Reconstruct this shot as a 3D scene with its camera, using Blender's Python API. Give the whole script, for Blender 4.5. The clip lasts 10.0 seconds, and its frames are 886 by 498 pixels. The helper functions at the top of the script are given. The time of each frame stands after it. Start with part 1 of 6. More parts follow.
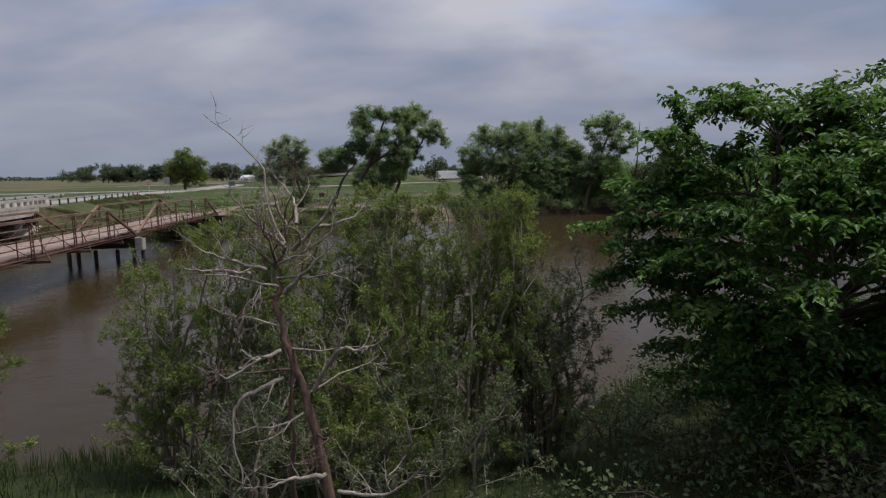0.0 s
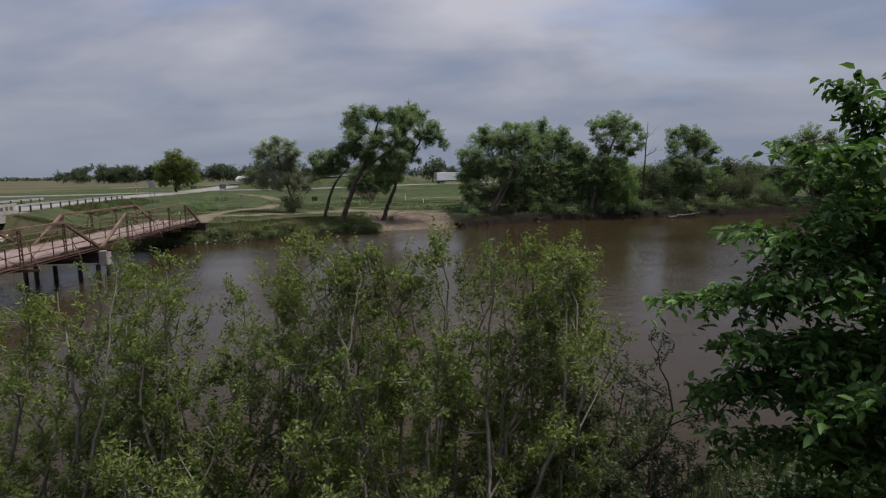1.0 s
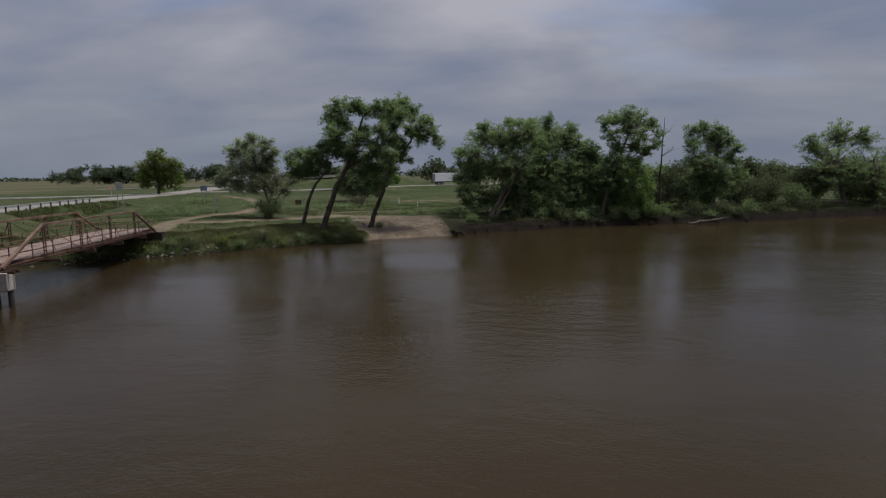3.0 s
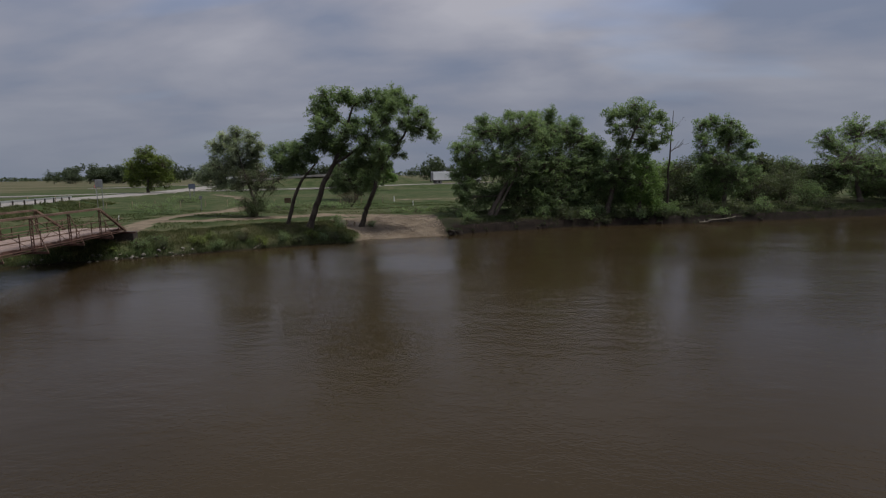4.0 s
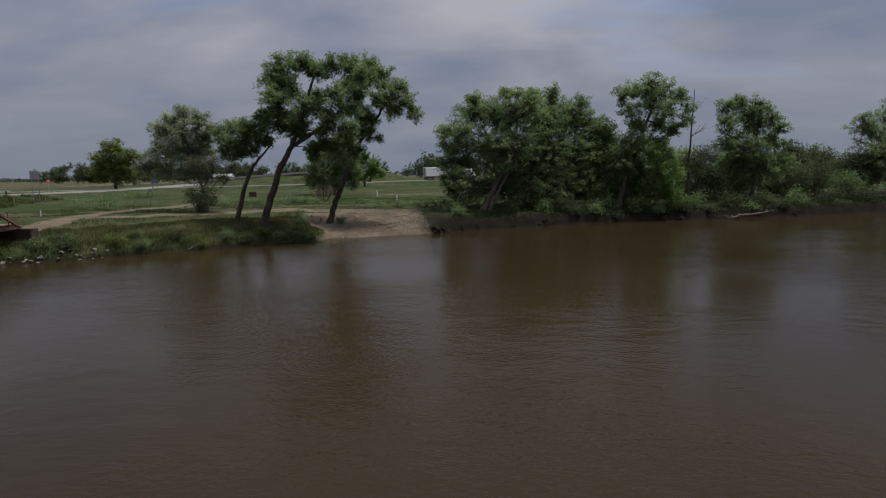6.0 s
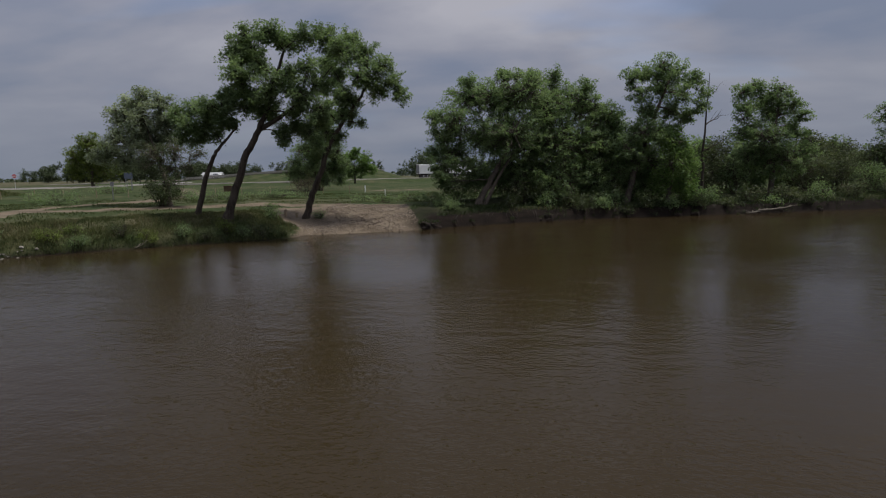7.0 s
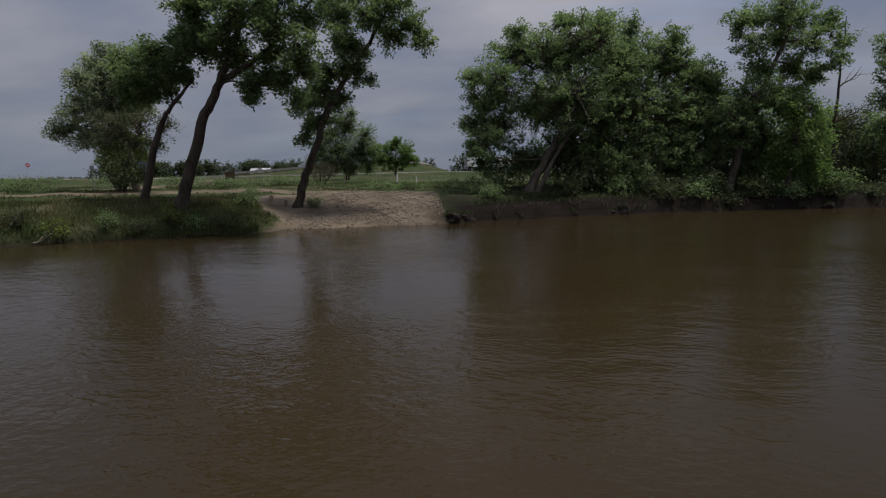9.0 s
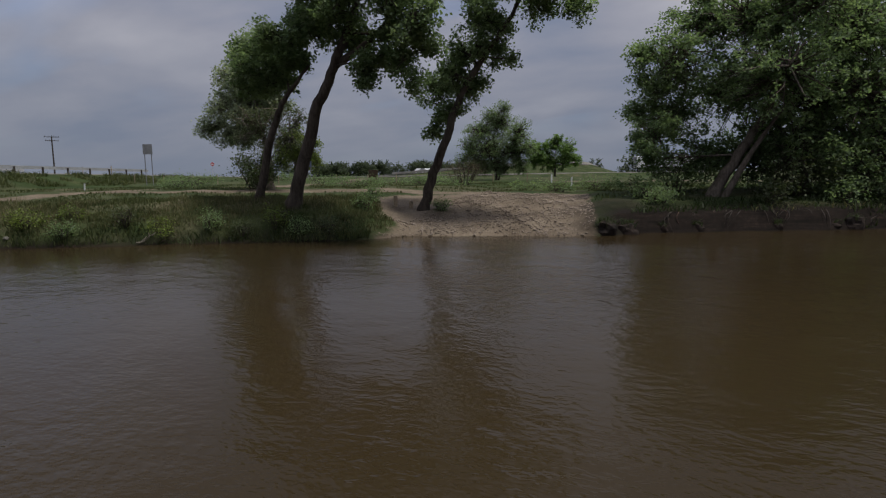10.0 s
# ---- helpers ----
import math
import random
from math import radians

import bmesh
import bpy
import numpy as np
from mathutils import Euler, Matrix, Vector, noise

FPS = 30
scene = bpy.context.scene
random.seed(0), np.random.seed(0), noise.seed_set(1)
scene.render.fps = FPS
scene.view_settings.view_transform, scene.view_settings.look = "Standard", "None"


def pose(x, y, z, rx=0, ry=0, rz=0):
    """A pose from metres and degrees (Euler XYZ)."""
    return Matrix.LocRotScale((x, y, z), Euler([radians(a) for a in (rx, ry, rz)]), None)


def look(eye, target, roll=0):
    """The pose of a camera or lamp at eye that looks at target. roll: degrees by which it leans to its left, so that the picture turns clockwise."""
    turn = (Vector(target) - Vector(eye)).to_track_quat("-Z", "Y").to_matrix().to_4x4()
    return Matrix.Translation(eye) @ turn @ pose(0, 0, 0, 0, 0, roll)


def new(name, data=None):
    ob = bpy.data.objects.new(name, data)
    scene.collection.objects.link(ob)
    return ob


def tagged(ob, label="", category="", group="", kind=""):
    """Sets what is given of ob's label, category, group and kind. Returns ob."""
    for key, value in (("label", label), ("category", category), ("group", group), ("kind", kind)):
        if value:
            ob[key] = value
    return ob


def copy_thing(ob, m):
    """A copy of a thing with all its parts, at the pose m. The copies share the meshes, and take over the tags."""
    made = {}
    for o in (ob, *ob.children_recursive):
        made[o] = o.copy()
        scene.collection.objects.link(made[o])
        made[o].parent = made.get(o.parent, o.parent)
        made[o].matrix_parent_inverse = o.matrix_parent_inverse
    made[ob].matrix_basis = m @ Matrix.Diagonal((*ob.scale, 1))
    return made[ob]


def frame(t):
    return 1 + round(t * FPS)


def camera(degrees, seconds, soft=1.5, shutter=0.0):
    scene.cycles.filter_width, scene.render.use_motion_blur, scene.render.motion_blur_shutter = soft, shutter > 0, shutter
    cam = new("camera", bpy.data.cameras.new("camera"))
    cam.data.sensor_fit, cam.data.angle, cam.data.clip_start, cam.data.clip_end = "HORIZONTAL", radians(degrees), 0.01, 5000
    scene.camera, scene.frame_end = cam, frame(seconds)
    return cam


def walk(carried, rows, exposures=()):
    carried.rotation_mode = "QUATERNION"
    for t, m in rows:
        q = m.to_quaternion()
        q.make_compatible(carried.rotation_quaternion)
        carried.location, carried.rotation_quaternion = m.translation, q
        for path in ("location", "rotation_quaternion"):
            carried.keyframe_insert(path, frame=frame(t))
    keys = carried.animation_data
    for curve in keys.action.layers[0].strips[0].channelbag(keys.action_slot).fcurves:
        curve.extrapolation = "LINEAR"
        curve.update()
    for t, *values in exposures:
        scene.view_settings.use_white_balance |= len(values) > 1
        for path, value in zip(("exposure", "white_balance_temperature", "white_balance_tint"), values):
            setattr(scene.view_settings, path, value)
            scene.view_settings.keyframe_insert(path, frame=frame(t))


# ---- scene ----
cam = camera(75.9, 10.0, soft=1.2)
PATH = [
    (0, (6.817, 2.057, 6.984), (6.592, 4.027, 6.72), -0.9),
    (0.5, (6.429, 4.406, 7.243), (6.209, 6.376, 6.981), -0.9),
    (1, (6.326, 6.789, 7.454), (6.106, 8.759, 7.191), -0.9),
    (1.5, (6.285, 9.083, 7.607), (6.064, 11.053, 7.345), -0.9),
    (2, (6.26, 11.262, 7.65), (6.039, 13.232, 7.386), -0.9),
    (2.5, (6.208, 13.497, 7.666), (5.985, 15.467, 7.404), -0.9),
    (4, (6.15, 20.116, 7.076), (5.928, 22.087, 6.814), -0.9),
    (4.5, (6.354, 22.558, 6.772), (6.13, 24.528, 6.509), -1.0),
    (5, (6.334, 25.138, 6.423), (6.113, 27.108, 6.161), -1.0),
    (5.5, (6.376, 27.938, 6.086), (6.157, 29.909, 5.824), -1.0),
    (7, (6.148, 37.0, 4.684), (5.95, 38.973, 4.424), -1.0),
    (7.5, (6.252, 40.057, 4.167), (6.055, 42.03, 3.907), -1.0),
    (8, (6.198, 43.404, 3.726), (6.001, 45.377, 3.464), -1.0),
    (8.5, (6.17, 46.921, 3.317), (5.955, 48.892, 3.052), -1.0),
    (9, (6.027, 50.343, 3.051), (5.643, 52.288, 2.791), -1.0),
    (9.5, (5.87, 53.549, 3.005), (5.247, 55.432, 2.746), -0.7),
    (10, (5.468, 56.925, 2.902), (4.553, 58.686, 2.653), -0.6),
]
walk(cam, [(t, look(eye, target, roll)) for t, eye, target, roll in PATH],
     exposures=[(0, .41), (1, .37), (1.6, .2), (2.2, .02), (7.0, .02), (8.0, .05), (8.5, 0), (9.0, -.09), (9.5, -.04), (10, .02)])

# ---- light ----
SUN_DIR = Vector((0.32, 0.10, 0.92)).normalized()


def make_world():
    world = bpy.data.worlds.new("overcast_sky")
    scene.world = world
    world.use_nodes = True
    nt = world.node_tree
    nt.nodes.clear()
    N = nt.nodes.new
    L = nt.links.new
    out = N("ShaderNodeOutputWorld")
    bg = N("ShaderNodeBackground")
    sky = N("ShaderNodeTexSky")
    sky.sky_type = "NISHITA"
    sky.sun_disc = False
    sky.sun_elevation = math.asin(SUN_DIR.z)
    sky.sun_rotation = math.atan2(SUN_DIR.x, SUN_DIR.y)
    sky.dust_density = 2.0
    skydim = N("ShaderNodeMix")
    skydim.data_type, skydim.blend_type = "RGBA", "MULTIPLY"
    skydim.inputs["Factor"].default_value = 1.0
    L(sky.outputs[0], skydim.inputs[6])
    skydim.inputs[7].default_value = (0.115, 0.125, 0.15, 1)
    tc = N("ShaderNodeTexCoord")
    sep = N("ShaderNodeSeparateXYZ")
    L(tc.outputs["Generated"], sep.inputs[0])
    # project the direction on a cloud deck
    zc = N("ShaderNodeMath"); zc.operation = "MAXIMUM"; zc.inputs[1].default_value = 0.0
    L(sep.outputs[2], zc.inputs[0])
    za = N("ShaderNodeMath"); za.operation = "ADD"; za.inputs[1].default_value = 0.24
    L(zc.outputs[0], za.inputs[0])
    dx = N("ShaderNodeMath"); dx.operation = "DIVIDE"
    dy = N("ShaderNodeMath"); dy.operation = "DIVIDE"
    L(sep.outputs[0], dx.inputs[0]); L(za.outputs[0], dx.inputs[1])
    L(sep.outputs[1], dy.inputs[0]); L(za.outputs[0], dy.inputs[1])
    comb = N("ShaderNodeCombineXYZ")
    L(dx.outputs[0], comb.inputs[0]); L(dy.outputs[0], comb.inputs[1])
    mp = N("ShaderNodeMapping")
    mp.inputs["Scale"].default_value = (0.75, 1.05, 1.0)
    mp.inputs["Rotation"].default_value = (0, 0, 0.5)
    mp.inputs["Location"].default_value = (1.9, 0.4, 0)
    L(comb.outputs[0], mp.inputs[0])
    n1 = N("ShaderNodeTexNoise"); n1.inputs["Scale"].default_value = 1.5; n1.inputs["Detail"].default_value = 7; n1.inputs["Roughness"].default_value = 0.47; n1.inputs["Distortion"].default_value = 0.2
    L(mp.outputs[0], n1.inputs["Vector"])
    r1 = N("ShaderNodeValToRGB")
    e = r1.color_ramp.elements
    e[0].position, e[0].color = 0.36, (0.222, 0.262, 0.368, 1)
    e[1].position, e[1].color = 0.645, (0.460, 0.462, 0.525, 1)
    m = e.new(0.50); m.color = (0.340, 0.352, 0.428, 1)
    L(n1.outputs["Fac"], r1.inputs[0])
    # thin places where the sky shows bluer
    n2 = N("ShaderNodeTexNoise"); n2.inputs["Scale"].default_value = 1.7; n2.inputs["Detail"].default_value = 3
    mp2 = N("ShaderNodeMapping"); mp2.inputs["Location"].default_value = (4.1, 7.3, 0); mp2.inputs["Scale"].default_value = (0.5, 1.2, 1)
    L(comb.outputs[0], mp2.inputs[0]); L(mp2.outputs[0], n2.inputs["Vector"])
    r2 = N("ShaderNodeValToRGB")
    r2.color_ramp.elements[0].position, r2.color_ramp.elements[0].color = 0.56, (0, 0, 0, 1)
    r2.color_ramp.elements[1].position, r2.color_ramp.elements[1].color = 0.74, (0.42, 0.42, 0.42, 1)
    L(n2.outputs["Fac"], r2.inputs[0])
    mixs = N("ShaderNodeMix"); mixs.data_type = "RGBA"
    L(r2.outputs[0], mixs.inputs["Factor"]); L(r1.outputs[0], mixs.inputs[6]); L(skydim.outputs[2], mixs.inputs[7])
    # murk towards the horizon
    hz = N("ShaderNodeMapRange")
    hz.inputs["From Min"].default_value, hz.inputs["From Max"].default_value = 0.0, 0.26
    hz.inputs["To Min"].default_value, hz.inputs["To Max"].default_value = 0.9, 0.0
    L(sep.outputs[2], hz.inputs["Value"])
    mixh = N("ShaderNodeMix"); mixh.data_type = "RGBA"
    L(hz.outputs[0], mixh.inputs["Factor"]); L(mixs.outputs[2], mixh.inputs[6])
    mixh.inputs[7].default_value = (0.204, 0.235, 0.300, 1)
    # an overcast sky is brightest overhead
    zen = N("ShaderNodeMapRange")
    zen.inputs["From Min"].default_value, zen.inputs["From Max"].default_value = 0.55, 1.0
    zen.inputs["To Min"].default_value, zen.inputs["To Max"].default_value = 1.0, 2.5
    L(sep.outputs[2], zen.inputs["Value"])
    lift = N("ShaderNodeVectorMath"); lift.operation = "SCALE"
    L(mixh.outputs[2], lift.inputs[0]); L(zen.outputs[0], lift.inputs["Scale"])
    L(lift.outputs[0], bg.inputs[0])
    bg.inputs[1].default_value = 0.86
    L(bg.outputs[0], out.inputs[0])


make_world()
sun = new("sun", bpy.data.lights.new("sun", "SUN"))
sun.data.energy, sun.data.angle, sun.data.color = 3.0, radians(10), (1.0, 0.96, 0.89)
sun.rotation_euler = SUN_DIR.to_track_quat("Z", "Y").to_euler()

# ---- materials ----


class Nodes:
    """A node material with the usual coordinates at hand."""

    def __init__(self, name, rough=0.8, spec=0.3, metal=0.0):
        self.mat = bpy.data.materials.new(name)
        self.mat.use_nodes = True
        self.nt = self.mat.node_tree
        self.bsdf = self.nt.nodes["Principled BSDF"]
        self.bsdf.inputs["Roughness"].default_value = rough
        self.bsdf.inputs["Specular IOR Level"].default_value = spec
        self.bsdf.inputs["Metallic"].default_value = metal
        self.tc = self.nt.nodes.new("ShaderNodeTexCoord")
        self.geo = self.nt.nodes.new("ShaderNodeNewGeometry")

    def link(self, a, b):
        self.nt.links.new(a, b)

    def noise(self, scale, detail=4, rough=0.55, stretch=(1, 1, 1), world=True, turn=0.0):
        mp = self.nt.nodes.new("ShaderNodeMapping")
        mp.inputs["Scale"].default_value = stretch
        mp.inputs["Rotation"].default_value = (0, 0, turn)
        self.link(self.geo.outputs["Position"] if world else self.tc.outputs["Object"], mp.inputs[0])
        n = self.nt.nodes.new("ShaderNodeTexNoise")
        n.inputs["Scale"].default_value, n.inputs["Detail"].default_value, n.inputs["Roughness"].default_value = scale, detail, rough
        self.link(mp.outputs[0], n.inputs["Vector"])
        return n.outputs["Fac"]

    def ramp(self, fac, stops):
        r = self.nt.nodes.new("ShaderNodeValToRGB")
        el = r.color_ramp.elements
        while len(el) < len(stops):
            el.new(0.5)
        for k, (p, c) in enumerate(stops):
            el[k].position, el[k].color = p, (*c, 1) if not isinstance(c, (int, float)) else (c, c, c, 1)
        self.link(fac, r.inputs[0])
        return r.outputs[0]

    def mix(self, fac, a, b, mode="MIX"):
        n = self.nt.nodes.new("ShaderNodeMix")
        n.data_type, n.blend_type = "RGBA", mode
        for sock, v in ((n.inputs["Factor"], fac), (n.inputs[6], a), (n.inputs[7], b)):
            if isinstance(v, (int, float)):
                sock.default_value = v
            elif isinstance(v, tuple):
                sock.default_value = (*v, 1)
            else:
                self.link(v, sock)
        return n.outputs[2]

    def attr(self, name):
        n = self.nt.nodes.new("ShaderNodeAttribute")
        n.attribute_name = name
        return n.outputs["Fac"]

    def color(self, c):
        self.link(c, self.bsdf.inputs["Base Color"])
        return self

    def bump(self, h, strength=0.3, distance=0.02):
        b = self.nt.nodes.new("ShaderNodeBump")
        b.inputs["Strength"].default_value, b.inputs["Distance"].default_value = strength, distance
        self.link(h, b.inputs["Height"])
        self.link(b.outputs[0], self.bsdf.inputs["Normal"])
        return self


def plain(name, a, b, scale, rough=0.7, spec=0.3, metal=0.0, bump=0.2, dist=0.01, stretch=(1, 1, 1)):
    """Two tones of one stuff, mottled at two scales, with a little relief."""
    m = Nodes(name, rough, spec, metal)
    fine = m.noise(scale, 5, 0.6, stretch)
    broad = m.noise(scale * 0.17, 3, 0.5)
    both = m.mix(0.5, fine, broad)
    m.color(m.ramp(both, [(0.35, a), (0.65, b)])).bump(fine, bump, dist)
    return m.mat


def foliage(name, dark, mid, light, glow=0.35, rough=0.55, spec=0.25):
    """Leaves: each its own tone, letting some light through."""
    m = Nodes(name, rough, spec)
    rnd = m.geo.outputs["Random Per Island"]
    broad = m.noise(0.45, 3, 0.6)
    c = m.ramp(rnd, [(0.0, dark), (0.55, mid), (1.0, light)])
    c = m.mix(0.55, c, m.ramp(broad, [(0.35, dark), (0.7, light)]))
    m.color(c)
    tr = m.nt.nodes.new("ShaderNodeBsdfTranslucent")
    m.link(m.mix(1.0, c, (0.95, 1.0, 0.66), "MULTIPLY"), tr.inputs[0])
    ms = m.nt.nodes.new("ShaderNodeMixShader")
    ms.inputs[0].default_value = glow
    m.link(m.bsdf.outputs[0], ms.inputs[1])
    m.link(tr.outputs[0], ms.inputs[2])
    m.link(ms.outputs[0], m.nt.nodes["Material Output"].inputs[0])
    return m.mat


def bark(name, a, b, scale=9):
    m = Nodes(name, 0.9, 0.15)
    ridge = m.noise(scale, 6, 0.65, (1, 1, 0.22))
    m.color(m.ramp(m.mix(0.35, ridge, m.noise(1.3, 3)), [(0.36, a), (0.64, b)])).bump(ridge, 0.8, 0.04)
    return m.mat


def ground_material():
    m = Nodes("grass_and_earth", 0.95, 0.1)
    fine = m.noise(3.2, 6, 0.7)
    mid = m.noise(0.35, 5, 0.6)
    broad = m.noise(0.03, 4, 0.55, (0.5, 1.6, 1))
    green = m.ramp(m.mix(0.45, fine, mid), [(0.34, (0.018, 0.030, 0.0095)), (0.52, (0.034, 0.050, 0.016)), (0.70, (0.060, 0.072, 0.029))])
    tan = m.ramp(fine, [(0.3, (0.070, 0.058, 0.036)), (0.7, (0.150, 0.124, 0.080))])
    dry = m.nt.nodes.new("ShaderNodeMath")
    dry.operation = "MULTIPLY_ADD"
    m.link(m.ramp(m.mix(0.5, mid, broad), [(0.47, 0.0), (0.62, 0.8)]), dry.inputs[0])
    dry.inputs[1].default_value = 0.55
    m.link(m.attr("dry"), dry.inputs[2])
    dry.use_clamp = True
    c = m.mix(dry.outputs[0], green, tan)
    sandtone = m.ramp(m.mix(0.5, m.noise(7, 5, 0.7), m.noise(0.6, 4)), [(0.33, (0.068, 0.052, 0.036)), (0.5, (0.135, 0.106, 0.076)), (0.68, (0.21, 0.170, 0.126))])
    # ragged edge of the bare earth
    edge = m.nt.nodes.new("ShaderNodeMath"); edge.operation = "ADD"
    off = m.nt.nodes.new("ShaderNodeMath"); off.operation = "MULTIPLY_ADD"; off.inputs[1].default_value = 0.9; off.inputs[2].default_value = -0.45
    m.link(m.noise(0.9, 5, 0.65), off.inputs[0])
    m.link(m.attr("bare"), edge.inputs[0]); m.link(off.outputs[0], edge.inputs[1])
    c = m.mix(m.ramp(edge.outputs[0], [(0.42, 0.0), (0.58, 1.0)]), c, sandtone)
    # dark wet mud, with the shadow below the bank's lip put into the colour
    shaded_mud = m.ramp(m.mix(0.45, m.noise(1.1, 6, 0.7, (0.35, 0.35, 7)), m.noise(4.5, 5, 0.7)), [(0.40, (0.005, 0.004, 0.003)), (0.55, (0.014, 0.010, 0.008)), (0.74, (0.044, 0.030, 0.022))])
    c = m.mix(m.attr("shaded_mud"), c, shaded_mud)
    m.color(c).bump(m.mix(0.5, fine, m.noise(14, 4, 0.7)), 0.6, 0.08)
    return m.mat


def water_material():
    m = Nodes("muddy_river_water", 0.12, 0.27)
    m.bsdf.inputs["IOR"].default_value = 1.333
    silt = m.noise(0.05, 4, 0.6, (1, 0.5, 1))
    calm = m.ramp(m.noise(0.055, 3, 0.55, (0.8, 1.2, 1)), [(0.42, 0.30), (0.60, 1.0)])
    wave = m.noise(1.05, 4, 0.6, (0.85, 1.3, 1), turn=0.45)
    swell = m.noise(0.42, 2, 0.5, (0.6, 1.5, 1), turn=-0.35)
    fine = m.noise(6.5, 2, 0.5, (0.8, 1.3, 1), turn=0.9)
    h = m.mix(0.35, wave, swell)
    h = m.mix(0.17, h, fine)
    h = m.mix(1.0, h, calm, "MULTIPLY")
    return m.color(m.ramp(silt, [(0.3, (0.0250, 0.0172, 0.0078)), (0.7, (0.0325, 0.0226, 0.0106))])).bump(h, 0.5, 0.27).mat


